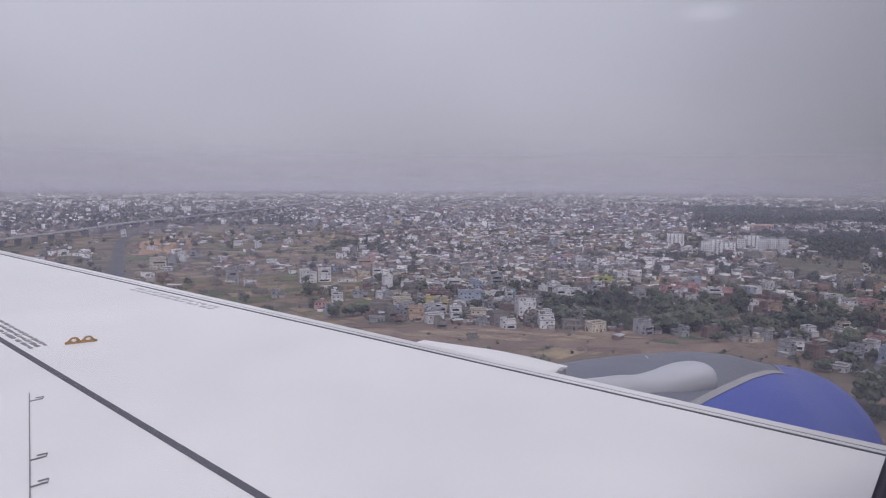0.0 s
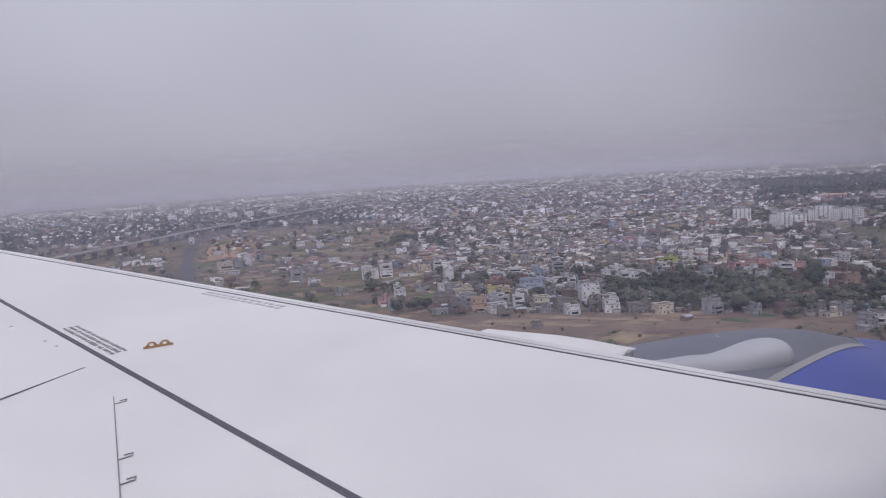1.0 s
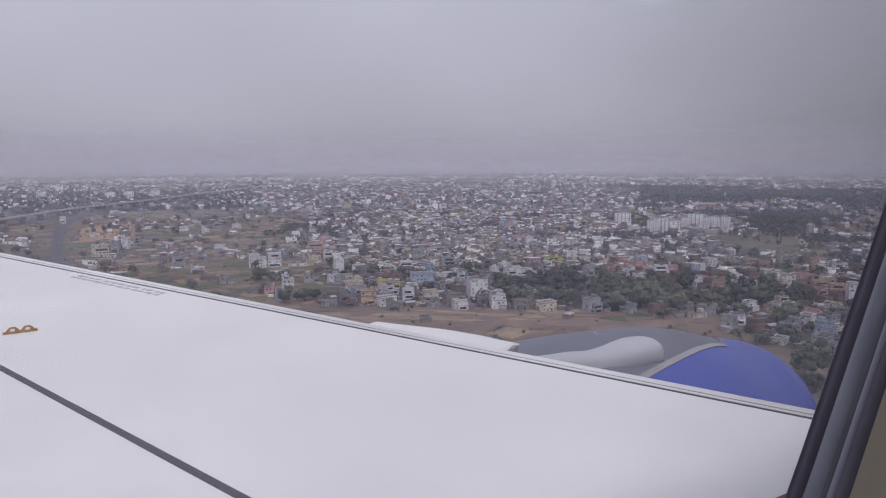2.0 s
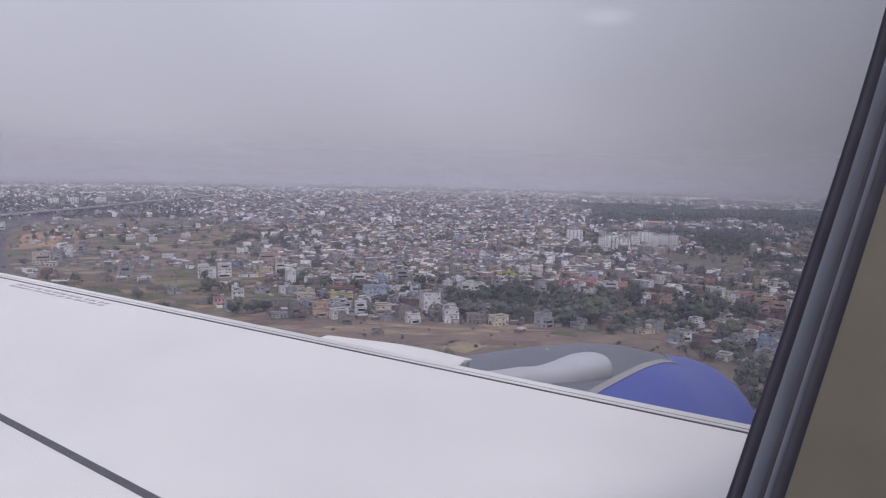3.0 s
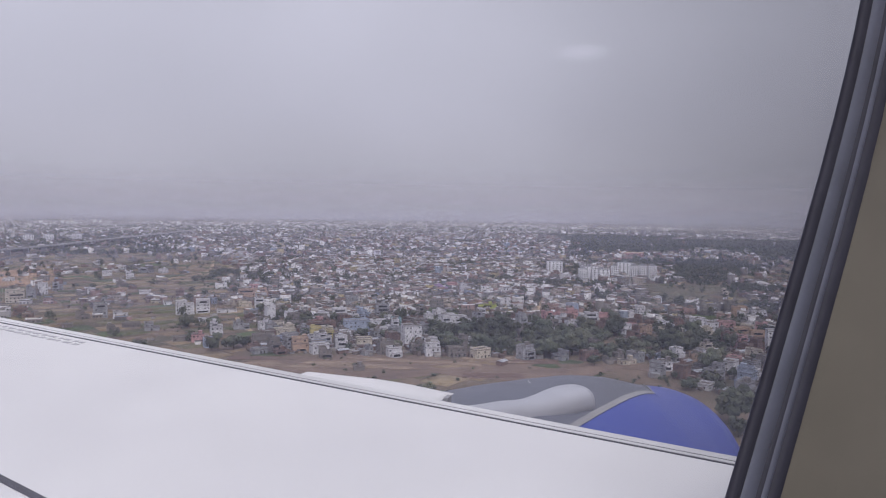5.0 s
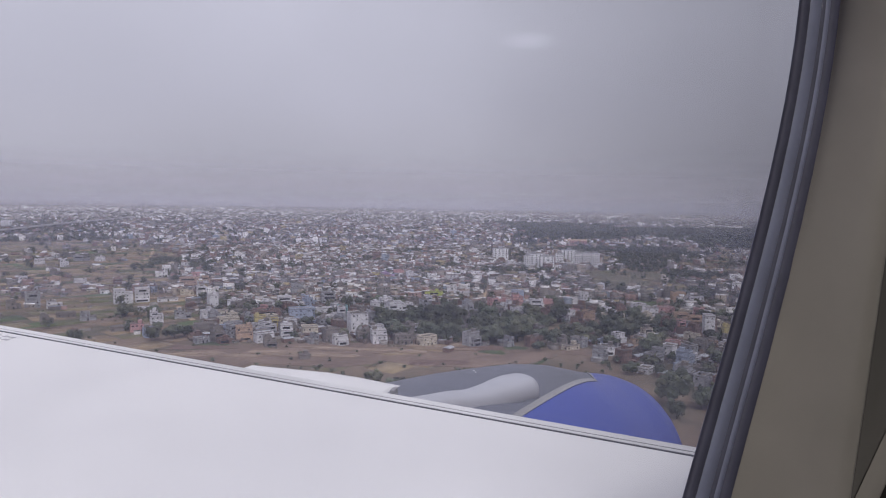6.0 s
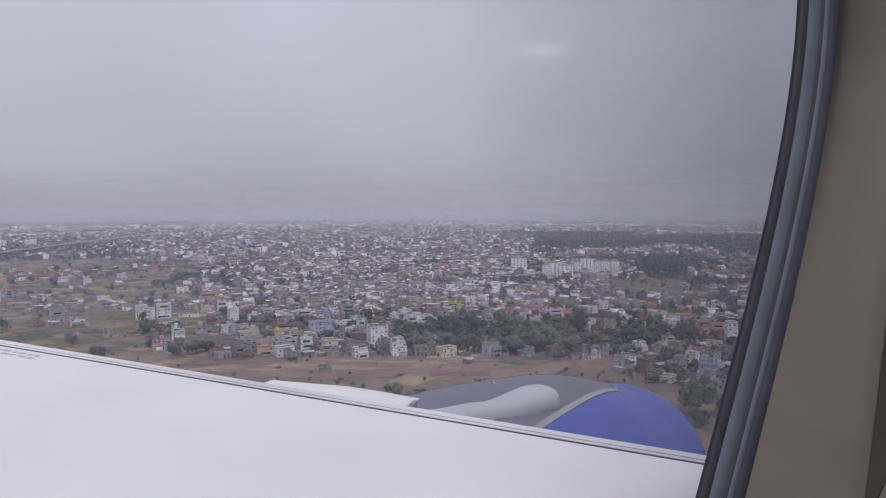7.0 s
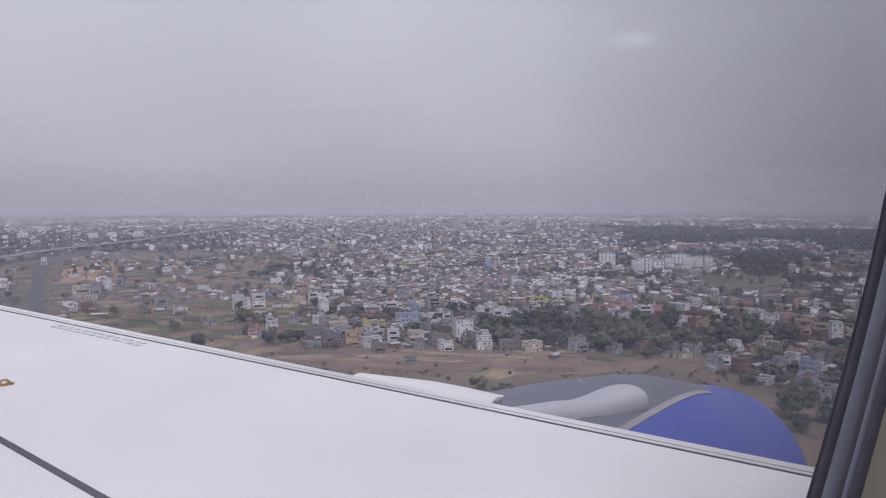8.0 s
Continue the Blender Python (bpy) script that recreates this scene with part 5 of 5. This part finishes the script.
def shrubs(name, r0, r1, step, seed):
    """Low bushes along the edges of fields and yards."""
    x, y, g = candidates(r0, r1, step, seed)
    keep = (g.uniform(size=len(x)) < np.clip(0.10 + 0.35 * wave(x, y, 23, 2.4), 0.02, 0.4)) & (houses_share(x, y) < 0.6)
    for line in LANES + [BRANCH]:
        keep &= ~near_line(x, y, line, 9)
    x, y = x[keep] + g.uniform(-3, 3, keep.sum()), y[keep] + g.uniform(-3, 3, keep.sum())
    rad = g.uniform(0.6, 1.9, len(x))
    v, q = leaf_cloud(x, y, np.zeros(len(x)), rad, rad * 1.5, 40, 0.35, g)
    return tagged(link_mesh(name, quads_mesh(name, v, q), LEAF), "low scattered bushes on dry fields", "bushes", kind="stuff")


shrubs("shrubs", 300, 1250, 8.5, 45)
far_trees("far_woods", 1500, 3400, 13, 43, 30, 1.5, "far dark woods under the haze")

# ---- fields, roads, flyover ----
def slab_rect(name, f, material, up, label, category, n=1):
    """A field: one patch, or n ragged patches strewn over the turned rectangle."""
    bm = bmesh.new()
    m = pose(f[0], f[1], 0, 0, 0, f[4])
    for k in range(n):
        if n == 1:
            box(bm, -f[2] / 2, f[2] / 2, -f[3] / 2, f[3] / 2, 0.0, up, 0, m)
            continue
        cx, cy = f[2] * rnd.uniform(-0.42, 0.42), f[3] * rnd.uniform(-0.4, 0.4)
        rx, ry = f[2] * rnd.uniform(0.10, 0.24), f[3] * rnd.uniform(0.12, 0.3)
        top, low = [], []
        for i in range(14):
            a, g = i * math.tau / 14, rnd.uniform(0.7, 1.25)
            p = Vector((cx + rx * g * math.cos(a), cy + ry * g * math.sin(a), up + 0.02 * k))
            top.append(bm.verts.new(m @ p))
            low.append(bm.verts.new(m @ Vector((p.x, p.y, 0))))
        bm.faces.new(top)
        for i in range(14):
            bm.faces.new((low[i], low[(i + 1) % 14], top[(i + 1) % 14], top[i]))
    return tagged(part(name, bm, material), label, category, kind="structure")


slab_rect("ground_meadow", GREEN, SCRUB, 0.32, "dry green meadow beside the apartment blocks", "field", 16)
slab_rect("ground_bare", BARE, RED_SOIL, 0.10, "bare brown strip of field", "field", 12)
for f in ((346, 372, 50, 15, -36), (300, 352, 40, 12, -36), (190, 486, 36, 12, -36)):
    slab_rect("ground_ploughed", f, PLOUGHED, 0.36, "ploughed strip of dark reddish soil", "field")
for f in ((228, 436, 110, 20, -37), (290, 408, 120, 18, -38), (176, 470, 60, 16, -36), (330, 392, 60, 14, -36)):
    slab_rect("ground_pale", f, PALE_SOIL, 0.40, "trodden pale dry soil", "field", 7)
slab_rect("ground_yard", NEAR_RED, ORANGE_SOIL, 0.11, "reddish rubble yard between trees", "field", 9)
slab_rect("ground_edge", SOIL_EDGE, RED_SOIL, 0.12, "reddish bare soil below the grove", "field", 10)
slab_rect("ground_soil", (118, 1190, 100, 250, -6), ORANGE_SOIL, 0.10, "bare orange-brown soil beside the road", "field", 16)
for f in CROPS:
    slab_rect("ground_crop", f, CROP, 0.13, "patch of green crop", "field")

for f in LOTS:
    slab_rect("ground_lot", f, RED_SOIL, 0.12, "open lot of bare reddish soil", "field", 8)
x, y, g = candidates(400, 1650, 32, 51)
az = np.degrees(np.arctan2(x, y))
keep = (houses_share(x, y) < 0.5) & ((az < 26) | in_rect(x, y, *BARE) | in_rect(x, y, *GREEN) | ((az > 46) & (np.hypot(x, y) > 900))) & ~near_line(x, y, BRANCH, 30) & ~in_rect(x, y, 118, 1190, 110, 260, -6)
x, y = x[keep], y[keep]
b = Boxes()
w, d = g.uniform(20, 42, len(x)), g.uniform(14, 27, len(x))
t = np.radians(8 + 10 * np.sin(y / 200))
b.add(x, y, t, -w / 2, w / 2, -d / 2, d / 2, np.zeros(len(x)), g.uniform(0.03, 0.3, len(x)), 0, 0)
b.build("field_plots", [PLOTS], "dry brown and green field plots", "fields")


def road(name, pts, width, z0, thick, material, label, rail=False, parent=None):
    """A strip along a line, rounded at its bends."""
    p = [Vector((x, y)) for x, y in pts]
    fine = []
    for i in range(len(p) - 1):
        a, b, c, d = p[max(0, i - 1)], p[i], p[i + 1], p[min(len(p) - 1, i + 2)]
        for k in range(8):
            t = k / 8
            fine.append(0.5 * ((2 * b) + (c - a) * t + (2 * a - 5 * b + 4 * c - d) * t * t + (3 * b - a - 3 * c + d) * t ** 3))
    fine.append(p[-1])
    rows = []
    for i, q in enumerate(fine):
        d = (fine[min(i + 1, len(fine) - 1)] - fine[max(i - 1, 0)]).normalized()
        n = Vector((-d.y, d.x))
        cut = [(-0.5, z0 + thick), (0.5, z0 + thick), (0.5, z0), (-0.5, z0)]
        if rail:
            cut = [(-0.5, z0 + thick + 1.1), (-0.47, z0 + thick + 1.1), (-0.47, z0 + thick), (0.47, z0 + thick), (0.47, z0 + thick + 1.1), (0.5, z0 + thick + 1.1), (0.5, z0), (-0.5, z0)]
        rows.append([Vector((*(q + n * u * width), z)) for u, z in cut])
    bm = bmesh.new()
    grid(bm, rows, close=True)
    return fine, part(name, bm, material, parent, label)


for line in LANES:
    tagged(road("road_lane", line, 4.5, 0, 0.16, TRACK, "")[1], "pale dirt lane between houses and fields", "lane", kind="structure")
tagged(road("road_branch", BRANCH, 15, 0, 0.5, ASPHALT, "")[1], "broad grey asphalt road on a low bank", "road", kind="structure")
fly = tagged(new("flyover"), "long pale concrete flyover crossing the town", "bridge", kind="structure")
fine, deck = road("deck", HIGHWAY, 16, 11.0, 1.3, PALE_CONCRETE, "pale concrete deck with parapets", True, fly)
bm = bmesh.new()
box(bm, -1.2, 1.2, -6, 6, 0, 11.0)
pier = part("pier", bm, PALE_CONCRETE, fly)
for i, q in enumerate(fine[::2]):
    o = pier if i == 0 else new("pier", pier.data)
    o.parent = fly
    d = (fine[min(i * 2 + 1, len(fine) - 1)] - fine[max(i * 2 - 1, 0)])
    o.matrix_basis = pose(q.x, q.y, 0, 0, 0, math.degrees(math.atan2(d.y, d.x)))
